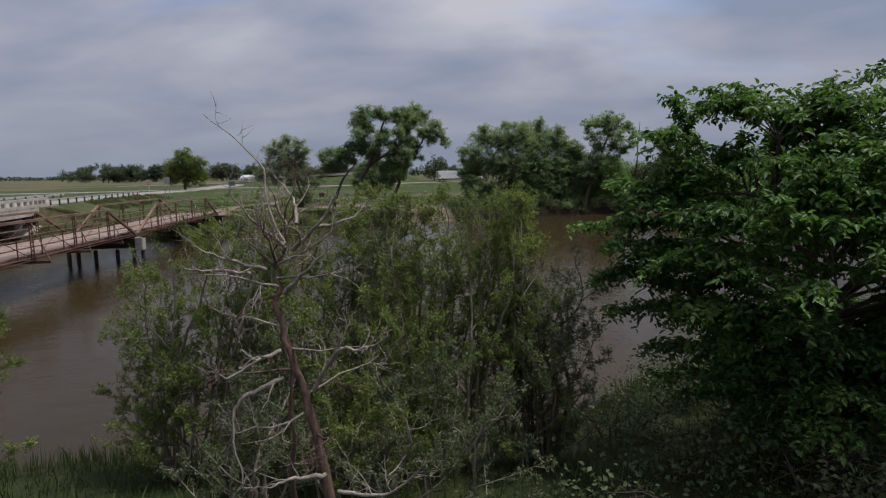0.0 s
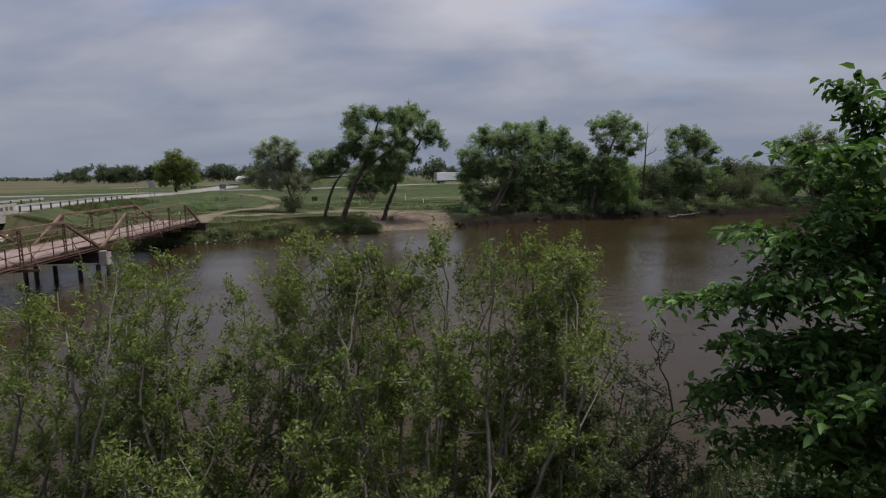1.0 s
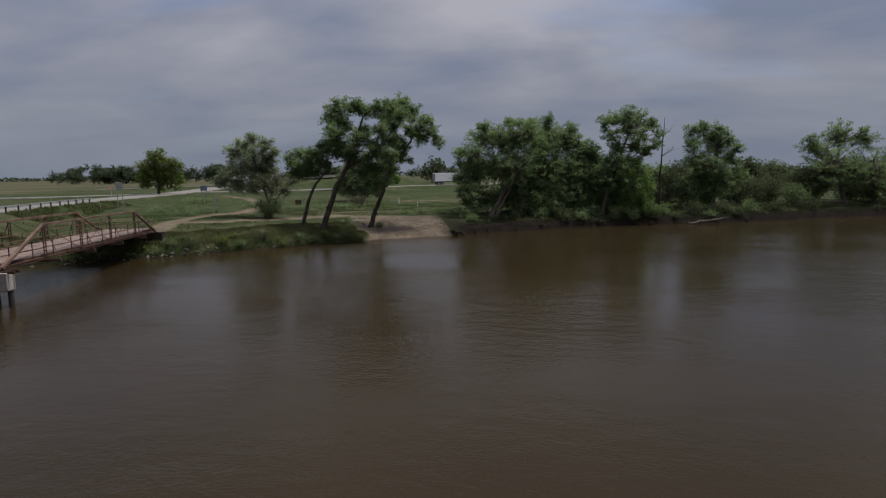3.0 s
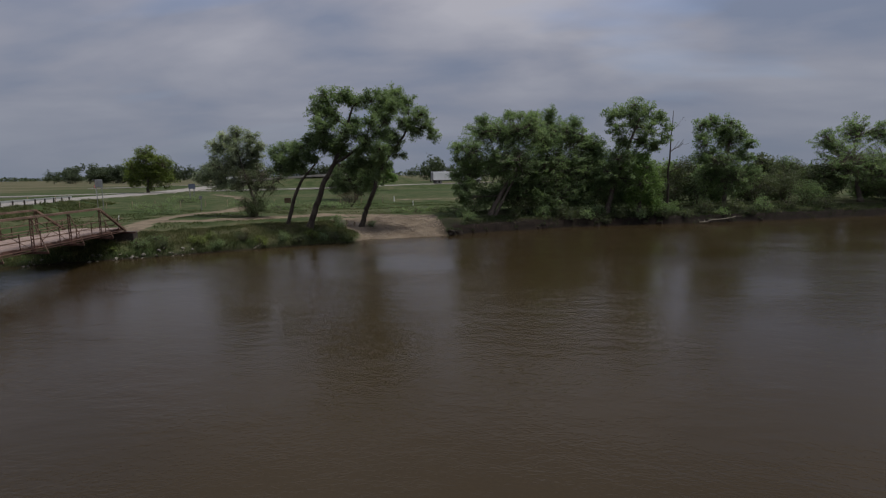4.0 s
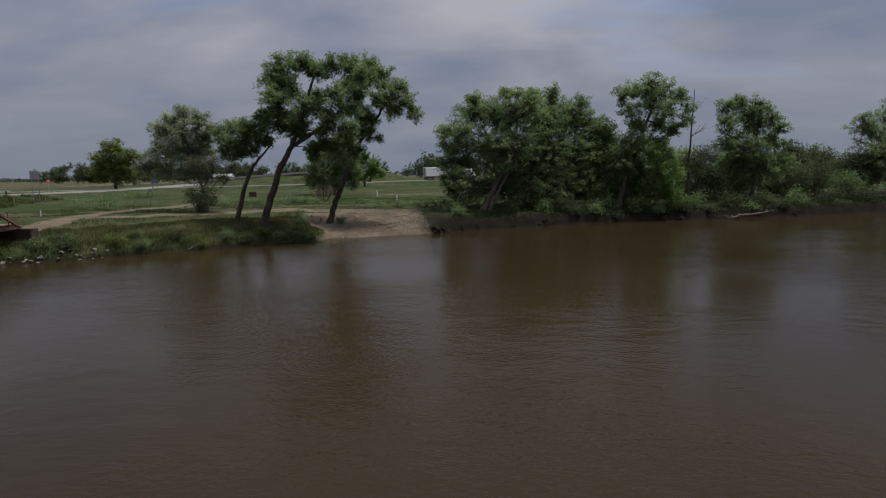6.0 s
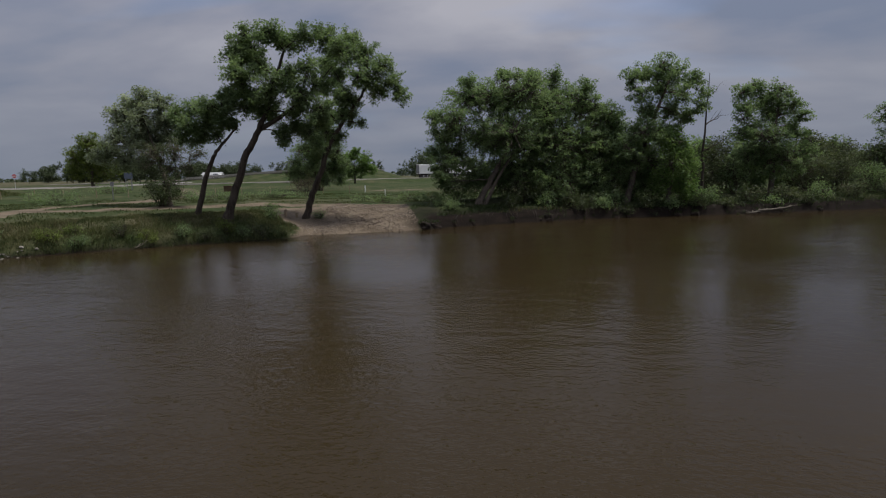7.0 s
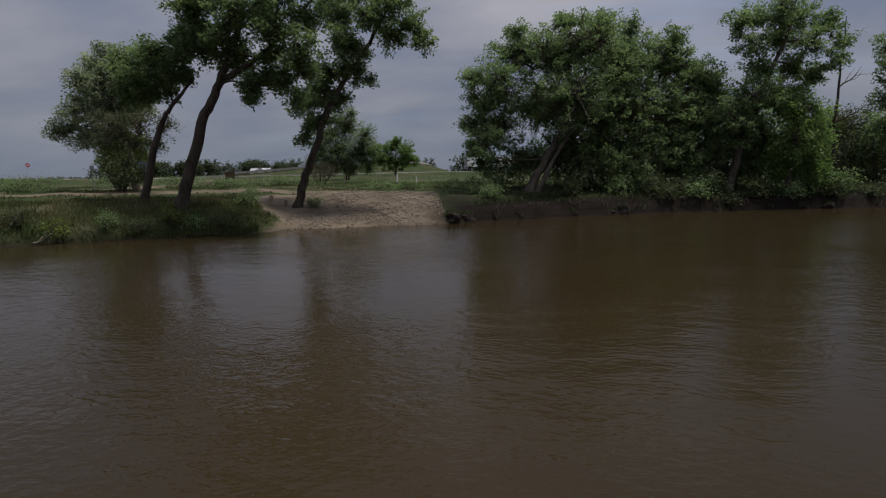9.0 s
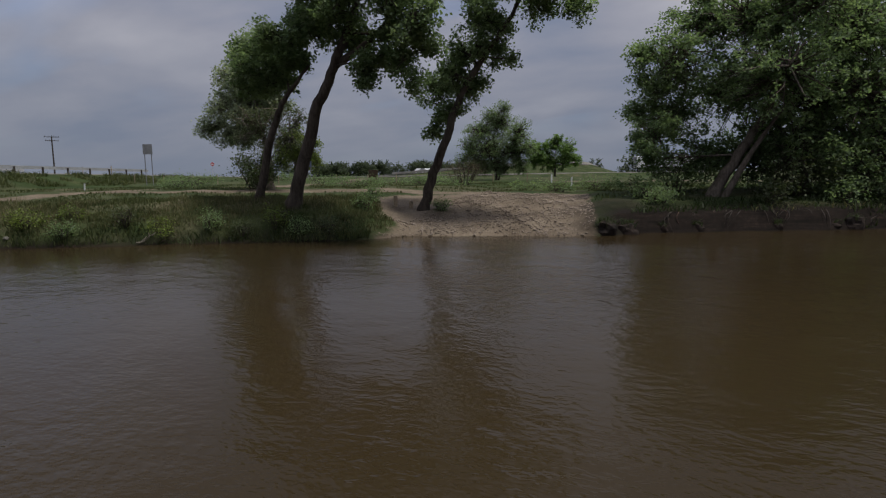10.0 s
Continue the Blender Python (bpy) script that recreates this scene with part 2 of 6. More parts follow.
MAT = {
    "ground": ground_material(),
    "water": water_material(),
    "leaf_cottonwood": foliage("cottonwood_leaves", (0.086, 0.132, 0.064), (0.158, 0.222, 0.108), (0.285, 0.365, 0.195), 0.6),
    "leaf_silver": foliage("silvery_leaves", (0.135, 0.168, 0.112), (0.250, 0.295, 0.200), (0.470, 0.510, 0.385), 0.55),
    "leaf_grove": foliage("grove_leaves", (0.090, 0.142, 0.068), (0.166, 0.236, 0.114), (0.290, 0.375, 0.198), 0.6),
    "leaf_willow": foliage("bright_drooping_leaves", (0.085, 0.150, 0.045), (0.160, 0.260, 0.080), (0.270, 0.380, 0.135), 0.55),
    "leaf_bush": foliage("thicket_leaves", (0.060, 0.088, 0.019), (0.128, 0.174, 0.039), (0.232, 0.284, 0.074), 0.5, 0.5, 0.28),
    "leaf_broad": foliage("broad_glossy_leaves", (0.026, 0.064, 0.018), (0.062, 0.132, 0.034), (0.150, 0.260, 0.066), 0.42, 0.5, 0.25),
    "leaf_dull": foliage("dull_brush_leaves", (0.038, 0.055, 0.026), (0.074, 0.096, 0.046), (0.138, 0.156, 0.082), 0.46),
    "leaf_far": foliage("far_tree_leaves", (0.038, 0.054, 0.030), (0.058, 0.080, 0.042), (0.088, 0.112, 0.058), 0.3),
    # dark bush leaves; on the undergrowth the colour also holds the tree's shade
    "leaf_shade": foliage("dark_and_shaded_leaves", (0.034, 0.052, 0.022), (0.066, 0.090, 0.038), (0.120, 0.148, 0.070), 0.40),
    "leaf_brown": foliage("withered_brown_leaves", (0.080, 0.064, 0.040), (0.135, 0.112, 0.072), (0.215, 0.185, 0.125), 0.45),
    "blade": foliage("grass_blades", (0.036, 0.054, 0.017), (0.074, 0.096, 0.034), (0.155, 0.158, 0.070), 0.40),
    "straw": foliage("dry_grass_blades", (0.070, 0.066, 0.030), (0.135, 0.123, 0.062), (0.24, 0.215, 0.12), 0.40),
    "bark_pale": bark("pale_shrub_stems", (0.11, 0.095, 0.075), (0.27, 0.24, 0.195), 20),
    # darker copy of the reed blades, with the shade on the banks in its colour
    "blade_shaded": foliage("shaded_grass_blades", (0.020, 0.034, 0.011), (0.038, 0.058, 0.019), (0.070, 0.094, 0.034), 0.32),
    "reed": foliage("reed_blades", (0.026, 0.042, 0.013), (0.050, 0.074, 0.023), (0.094, 0.120, 0.042), 0.35),
    "bark_grey": bark("furrowed_grey_bark", (0.045, 0.036, 0.028), (0.17, 0.14, 0.115)),
    "bark_dark": bark("dark_bark", (0.028, 0.022, 0.017), (0.095, 0.078, 0.062)),
    "deadwood": bark("bleached_dead_wood", (0.105, 0.086, 0.072), (0.34, 0.298, 0.26), 14),
    "deadwood_red": bark("red_brown_dead_bark", (0.024, 0.016, 0.013), (0.15, 0.098, 0.078), 14),
    "rust": plain("rusted_steel", (0.036, 0.019, 0.0145), (0.135, 0.070, 0.052), 6, 0.85, 0.3, 0.15, 0.4),
    "rust_pale": plain("weathered_rusted_steel", (0.075, 0.044, 0.032), (0.235, 0.155, 0.115), 5, 0.85, 0.3, 0.1, 0.3),
    "plank": plain("weathered_deck_planks", (0.145, 0.102, 0.086), (0.29, 0.222, 0.192), 5, 0.9, 0.2, 0, 0.3),
    "concrete": plain("weathered_concrete", (0.28, 0.255, 0.225), (0.45, 0.415, 0.375), 3, 0.9, 0.2, 0, 0.3),
    "timber_dark": plain("dark_wet_timber", (0.022, 0.018, 0.015), (0.075, 0.060, 0.05), 5, 0.8, 0.3, 0, 0.3),
    "asphalt": plain("pale_worn_asphalt", (0.165, 0.152, 0.140), (0.25, 0.232, 0.215), 1.5, 0.95, 0.2, 0, 0.3),
    "galv": plain("galvanised_steel", (0.34, 0.34, 0.34), (0.52, 0.52, 0.52), 4, 0.5, 0.5, 0.4, 0.1),
    "white": plain("white_painted_metal", (0.66, 0.66, 0.66), (0.80, 0.80, 0.80), 1.2, 0.5, 0.4, 0, 0.05),
    "black": plain("black_rubber", (0.012, 0.012, 0.012), (0.03, 0.03, 0.03), 8, 0.8, 0.3, 0, 0.1),
    "red_paint": plain("red_sign_face", (0.38, 0.02, 0.02), (0.50, 0.03, 0.03), 6, 0.4, 0.4, 0, 0.05),
    "blue_sign": plain("blue_grey_sign", (0.085, 0.10, 0.15), (0.13, 0.15, 0.21), 5, 0.5, 0.4, 0.1, 0.05),
    "sign_back": plain("grey_sign_back", (0.17, 0.17, 0.18), (0.26, 0.26, 0.27), 5, 0.5, 0.4, 0.3, 0.05),
    "brown_board": plain("brown_painted_board", (0.07, 0.045, 0.028), (0.13, 0.085, 0.055), 5, 0.8, 0.3, 0, 0.2),
    "post_wood": plain("pale_weathered_post", (0.20, 0.155, 0.105), (0.38, 0.30, 0.21), 9, 0.9, 0.2, 0, 0.4),
    "stone": plain("pale_broken_stone", (0.095, 0.088, 0.074), (0.27, 0.25, 0.215), 4, 0.9, 0.2, 0, 0.5, 0.02),
    "pebble": plain("river_gravel", (0.095, 0.072, 0.056), (0.30, 0.245, 0.195), 3, 0.85, 0.25, 0, 0.3),
    "earth": plain("dark_wet_earth", (0.007, 0.005, 0.004), (0.042, 0.029, 0.022), 5, 0.9, 0.25, 0, 0.6, 0.03),
    "glass": plain("dark_window_glass", (0.02, 0.025, 0.03), (0.04, 0.045, 0.05), 2, 0.1, 0.6, 0, 0.0),
}

# ---- builders ----


def vec_noise(x, y, s, seed=0.0):
    """Smooth noise over arrays, by summed sines; about -1 to 1."""
    a = np.sin(x * s + 1.7 + seed) * np.cos(y * s * 1.13 + 0.6 * seed)
    b = np.sin(x * s * 2.31 - y * s * 1.7 + 2.1 * seed) * 0.5
    c = np.cos(x * s * 4.1 + y * s * 3.7 + seed) * 0.25
    return (a + b + c) / 1.4


def array_mesh(name, verts, loops, sizes, smooth=False):
    """A mesh straight from arrays: places, the corners' vertices, and the corners per face."""
    me = bpy.data.meshes.new(name)
    verts, loops, sizes = np.asarray(verts, np.float32), np.asarray(loops, np.int32), np.asarray(sizes, np.int32)
    me.vertices.add(len(verts))
    me.vertices.foreach_set("co", verts.ravel())
    me.loops.add(len(loops))
    me.loops.foreach_set("vertex_index", loops)
    me.polygons.add(len(sizes))
    me.polygons.foreach_set("loop_start", np.concatenate([[0], np.cumsum(sizes)[:-1]]).astype(np.int32))
    me.polygons.foreach_set("loop_total", sizes)
    if smooth:
        me.polygons.foreach_set("use_smooth", np.ones(len(sizes), bool))
    me.update(calc_edges=True)
    return me


class Stock:
    """Gathers tubes and boxes into one mesh."""

    def __init__(self):
        self.v, self.f = [], []

    def tube(self, pts, radii, sides=6, cap=True):
        pts = [Vector(p) for p in pts]
        n0 = len(self.v)
        side = None
        for k, p in enumerate(pts):
            d = (pts[min(k + 1, len(pts) - 1)] - pts[max(k - 1, 0)])
            d = d.normalized() if d.length > 1e-6 else Vector((0, 0, 1))
            if side is None:
                side = d.orthogonal().normalized()
            side = (side - d * side.dot(d))
            side = side.normalized() if side.length > 1e-6 else d.orthogonal().normalized()
            up = d.cross(side)
            for j in range(sides):
                a = 2 * math.pi * j / sides
                self.v.append(p + (side * math.cos(a) + up * math.sin(a)) * radii[k])
        for k in range(len(pts) - 1):
            for j in range(sides):
                a, b = n0 + k * sides + j, n0 + k * sides + (j + 1) % sides
                self.f.append((a, b, b + sides, a + sides))
        if cap:
            self.f.append(tuple(n0 + j for j in reversed(range(sides))))
            self.f.append(tuple(n0 + (len(pts) - 1) * sides + j for j in range(sides)))
        return self

    def beam(self, a, b, w, h, up=(0, 0, 1)):
        """A straight bar from a to b, w wide and h high."""
        a, b = Vector(a), Vector(b)
        d = (b - a).normalized()
        s = d.cross(Vector(up))
        s = s.normalized() if s.length > 1e-4 else d.orthogonal().normalized()
        u = s.cross(d)
        n0 = len(self.v)
        for p in (a, b):
            for i, j in ((-1, -1), (1, -1), (1, 1), (-1, 1)):
                self.v.append(p + s * (i * w / 2) + u * (j * h / 2))
        self.f += [tuple(n0 + i for i in q) for q in ((3, 2, 1, 0), (4, 5, 6, 7), (0, 1, 5, 4), (1, 2, 6, 5), (2, 3, 7, 6), (3, 0, 4, 7))]
        return self

    def mesh(self, name, smooth=False):
        me = bpy.data.meshes.new(name)
        me.from_pydata([tuple(p) for p in self.v], [], self.f)
        if smooth:
            me.polygons.foreach_set("use_smooth", np.ones(len(me.polygons), bool))
        me.update()
        return me


def part(name, mesh, material, parent=None, label=""):
    """Links a mesh (or a Stock) as one object, under a thing or a part."""
    if isinstance(mesh, Stock):
        mesh = mesh.mesh(name)
    if not mesh.materials:
        mesh.materials.append(MAT[material])
    ob = new(name, mesh)
    if parent is not None:
        ob.parent = parent
    return tagged(ob, label) if label else ob


def root(name, x, y, z, label, category, group="", kind=""):
    e = new(name)
    e.location = (x, y, z)
    e.empty_display_size = 0.2
    return tagged(e, label, category, group, kind)


def bevelled_box(sx, sy, sz, bevel=0.02, at=(0, 0, 0)):
    bm = bmesh.new()
    bmesh.ops.create_cube(bm, size=1)
    bmesh.ops.scale(bm, vec=(sx, sy, sz), verts=bm.verts)
    if bevel:
        bmesh.ops.bevel(bm, geom=list(bm.edges), offset=bevel, segments=1, affect="EDGES")
    bmesh.ops.translate(bm, vec=at, verts=bm.verts)
    me = bpy.data.meshes.new("box")
    bm.to_mesh(me)
    bm.free()
    return me


def curve_through(pts, steps):
    """A smooth row of places through the given ones (each with a radius as its last number)."""
    p = [np.array(q, float) for q in pts]
    out = []
    for k in range(len(p) - 1):
        a, b, c, d = p[max(k - 1, 0)], p[k], p[k + 1], p[min(k + 2, len(p) - 1)]
        for s in range(steps):
            t = s / steps
            out.append(0.5 * (2 * b + (c - a) * t + (2 * a - 5 * b + 4 * c - d) * t * t + (3 * b - a - 3 * c + d) * t**3))
    out.append(p[-1])
    return np.array(out)


def leaf_mesh(name, places, size, rng, aspect=0.62, up=0.5, fine=False, droop=0.0, spread=0.35):
    """Many single leaves, each folded along its midrib; fine ones have a fuller outline."""
    n = len(places)
    nrm = rng.normal(size=(n, 3))
    nrm[:, 2] = np.abs(nrm[:, 2]) + up
    nrm /= np.linalg.norm(nrm, axis=1)[:, None]
    d = rng.normal(size=(n, 3))
    d[:, 2] -= droop
    d -= nrm * (d * nrm).sum(1)[:, None]
    d /= np.linalg.norm(d, axis=1)[:, None] + 1e-9
    s = np.cross(nrm, d)
    ln = (size * rng.uniform(1 - spread, 1 + spread, n))[:, None]
    w = ln * aspect * 0.5
    fold = nrm * w * 0.45
    if fine:
        bow = nrm * ln * 0.10
        rows = [places, places + d * ln * 0.28 + s * w * 0.92 + fold, places + d * ln * 0.68 + s * w * 0.72 + fold - bow * 0.3, places + d * ln - bow * 1.6,
                places + d * ln * 0.68 - s * w * 0.72 + fold - bow * 0.3, places + d * ln * 0.28 - s * w * 0.92 + fold]
        v = np.stack(rows, 1).reshape(-1, 3)
        idx = np.array([0, 3, 2, 1, 0, 5, 4, 3])
        loops = (np.arange(n)[:, None] * 6 + idx).ravel()
        sizes = np.full(2 * n, 4)
    else:
        rows = [places, places + d * ln * 0.45 + s * w + fold, places + d * ln, places + d * ln * 0.45 - s * w + fold]
        v = np.stack(rows, 1).reshape(-1, 3)
        idx = np.array([0, 2, 1, 0, 3, 2])
        loops = (np.arange(n)[:, None] * 4 + idx).ravel()
        sizes = np.full(2 * n, 3)
    return array_mesh(name, v, loops, sizes)


def blade_mesh(name, places, height, width, rng, lean=0.35):
    """Grass blades: bent strips that end in a point."""
    n = len(places)
    a = rng.uniform(0, 2 * np.pi, n)
    s = np.stack([np.cos(a), np.sin(a), 0 * a], 1)
    h = (height * rng.uniform(0.45, 1.25, n)).reshape(-1, 1)
    b = rng.uniform(0, 2 * np.pi, n)
    l = np.stack([np.cos(b), np.sin(b), 0 * b], 1) * h * (lean * rng.uniform(0.1, 1.2, n))[:, None]
    up = np.array([0, 0, 1.0])
    w = s * (width * rng.uniform(0.7, 1.3, n))[:, None] * 0.5
    v = np.stack([places - w, places + w, places + up * h * 0.6 + l * 0.35 + w * 0.8, places + up * h * 0.6 + l * 0.35 - w * 0.8, places + up * h + l], 1).reshape(-1, 3)
    loops = (np.arange(n)[:, None] * 5 + np.array([0, 1, 2, 3, 3, 2, 4])).ravel()
    return array_mesh(name, v, loops, np.tile([4, 3], n))


def tree(name, label, trunk, blobs, seed, leafmat="leaf_cottonwood", barkmat="bark_grey", leaf=0.195, per=33, density=1.05, clump=0.29,
         base_r=0.32, fine=False, droop=0.0, aspect=0.75, category="tree", group="", limbs=True, twigs=True, sides=8, twig_r=0.012, second=()):
    """A tree: a tapered bent trunk, limbs to the masses of its crown, twigs to the clumps, and the leaves of each clump."""
    rng = np.random.default_rng(seed)
    x0, y0, z0 = trunk[0]
    org = np.array([x0, y0, z0])
    thing = root(name, x0, y0, z0, label, category, group)
    n = len(trunk)
    rad = [base_r * (1 - 0.72 * k / (n - 1)) for k in range(n)]
    line = curve_through([(*p, r) for p, r in zip(trunk, rad)], 5)
    line[:, :3] -= org
    line[1:-1, :3] += rng.normal(scale=base_r * 0.12, size=(len(line) - 2, 3))
    st = Stock()
    low = line[0].copy()
    low[2] -= 0.5
    low[3] *= 1.5
    flare = line[0].copy()
    flare[3] *= 1.28
    pts = np.vstack([low, flare, line[1:]])
    st.tube(pts[:, :3], pts[:, 3], sides)
    part("trunk", st.mesh("trunk", True), barkmat, thing)
    if second:
        line2 = curve_through([(*(np.array(p) - org), base_r * (0.6 - 0.5 * k / (len(second) - 1))) for k, p in enumerate(second)], 5)
        part("trunk", Stock().tube(line2[:, :3], line2[:, 3], sides).mesh("trunk", True), barkmat, thing)
    leaves, wood = [], Stock()
    nodes = line[2:].copy()
    low_z = 0.42 * line[-1, 2]
    for bx, by, bz, br in sorted(blobs, key=lambda b: np.min(np.linalg.norm(line[:, :3] - (np.array(b[:3]) - org), axis=1))):
        c = np.array([bx, by, bz]) - org
        cost = np.linalg.norm(nodes[:, :3] - c, axis=1) + 0.6 * np.maximum(0, nodes[:, 2] - c[2] - 0.3 * br) + 0.8 * np.maximum(0, low_z - nodes[:, 2])
        a = nodes[int(np.argmin(cost))]
        mid = (a[:3] + c) / 2 + rng.normal(scale=0.14 * br, size=3) + np.array([0, 0, 0.08 * br])
        r0 = min(a[3] * 0.6, 0.03 + 0.04 * br)
        gap = c - a[:3]
        far = c + gap / max(np.linalg.norm(gap), 0.3) * 0.45 * br
        limb = curve_through([(*a[:3], r0), (*mid, r0 * 0.75), (*c, r0 * 0.5), (*far, r0 * 0.15)], 4)
        nodes = np.vstack([nodes, limb[4:10]])
        if limbs:
            part("limb", Stock().tube(limb[:, :3], limb[:, 3], 6, False).mesh("limb", True), barkmat, thing)
        # the mass breaks up into sprays: a twig each, with a bouquet of leaves round its end and gaps between
        for _ in range(max(4, int(density * 21 * br**2 + 5))):
            d = rng.normal(size=3)
            d[2] += 0.12
            d /= np.linalg.norm(d)
            e = c + d * np.array([1.08, 1.08, 1.0]) * br * rng.uniform(0.2, 1.08) ** 0.8
            if e[2] + z0 < 0.25:
                continue
            q = limb[int(rng.integers(3, len(limb))), :3]
            m2 = (q + e) / 2 + rng.normal(scale=0.08 * br, size=3)
            if twigs:
                tr = twig_r * (1 + 0.8 * br)
                wood.tube([q, m2, e], [tr * 1.6, tr, tr * 0.35], 3, False)
            size = rng.uniform(0.5, 1.4)
            k = max(4, int(per * size**2 * rng.uniform(0.8, 1.2)))
            ball = rng.normal(size=(k, 3))
            ball *= (rng.uniform(0, 1, k) ** 0.42 / np.linalg.norm(ball, axis=1))[:, None]
            pos = e + ball * np.array([1.0, 1.0, 0.72]) * clump * 1.5 * size
            back = rng.uniform(size=k) < 0.28
            pos[back] = (m2 + (e - m2) * rng.uniform(0, 1, (k, 1)) + ball * clump * 0.8)[back]
            if droop:
                pos[:, 2] -= np.abs(rng.normal(scale=droop, size=k))
            leaves.append(pos)
    if wood.v:
        tagged(part("twig", wood.mesh("twig", True), barkmat, thing), kind="stuff")
    leaves = np.concatenate(leaves)
    leaves = leaves[leaves[:, 2] + z0 > 0.15]
    part("crown", leaf_mesh("crown", leaves, leaf, rng, aspect, fine=fine, droop=1.0 if droop else 0.2), leafmat, thing)
    return thing


def shrub(name, label, x, y, z, rx, ry, h, seed, leafmat="leaf_dull", leaf=0.16, per=40, stems=7, clump=0.28, category="bush", group="", barkmat="bark_dark", density=1.0):
    """A many-stemmed bush: stems that fan out of the ground, twigs, and clumps of leaves."""
    rng = np.random.default_rng(seed)
    thing = root(name, x, y, z, label, category, group)
    woods = []
    tips = []
    for s in range(stems):
        stem = Stock()
        woods.append(stem)
        a = rng.uniform(0, 2 * np.pi)
        rr = rng.uniform(0.25, 0.85)
        top = np.array([rx * rr * math.cos(a), ry * rr * math.sin(a), h * rng.uniform(0.55, 0.9)])
        start = np.array([0.12 * rx * math.cos(a), 0.12 * ry * math.sin(a), -0.15])
        m = (start + top) / 2 + rng.normal(scale=0.08 * h, size=3)
        r = 0.02 + 0.012 * h
        c = curve_through([(*start, r), (*m, r * 0.7), (*top, r * 0.25)], 4)
        stem.tube(c[:, :3], c[:, 3], 5, False)
        tips.append(c)
    leaves, wood = [], Stock()
    for _ in range(int(density * 14 * (rx * ry) ** 0.5 * h + 12)):
        d = rng.normal(size=3)
        d /= np.linalg.norm(d)
        rad = rng.uniform(0.2, 1.0) ** 0.45
        e = np.array([d[0] * rx, d[1] * ry, h * 0.54 + d[2] * h * 0.46]) * np.array([rad, rad, 1.0])
        e[2] = h * 0.54 + d[2] * h * 0.46 * rad
        j = int(rng.integers(len(tips)))
        c = tips[j]
        q = c[int(rng.integers(2, len(c))), :3]
        wood.tube([q, (q + e) / 2 + rng.normal(scale=0.06 * h, size=3), e], [0.016, 0.011, 0.005], 3, False)
        leaves.append(e + rng.normal(scale=clump, size=(int(per * rng.uniform(0.5, 1.4)), 3)))
    for stem in woods:
        part("stem", stem.mesh("stem", True), barkmat, thing)
    tagged(part("twig", wood.mesh("twig", True), barkmat, thing), kind="stuff")
    leaves = np.concatenate(leaves)
    leaves = leaves[leaves[:, 2] > 0.02]
    part("foliage", leaf_mesh("foliage", leaves, leaf, rng, 0.6), leafmat, thing)
    return thing


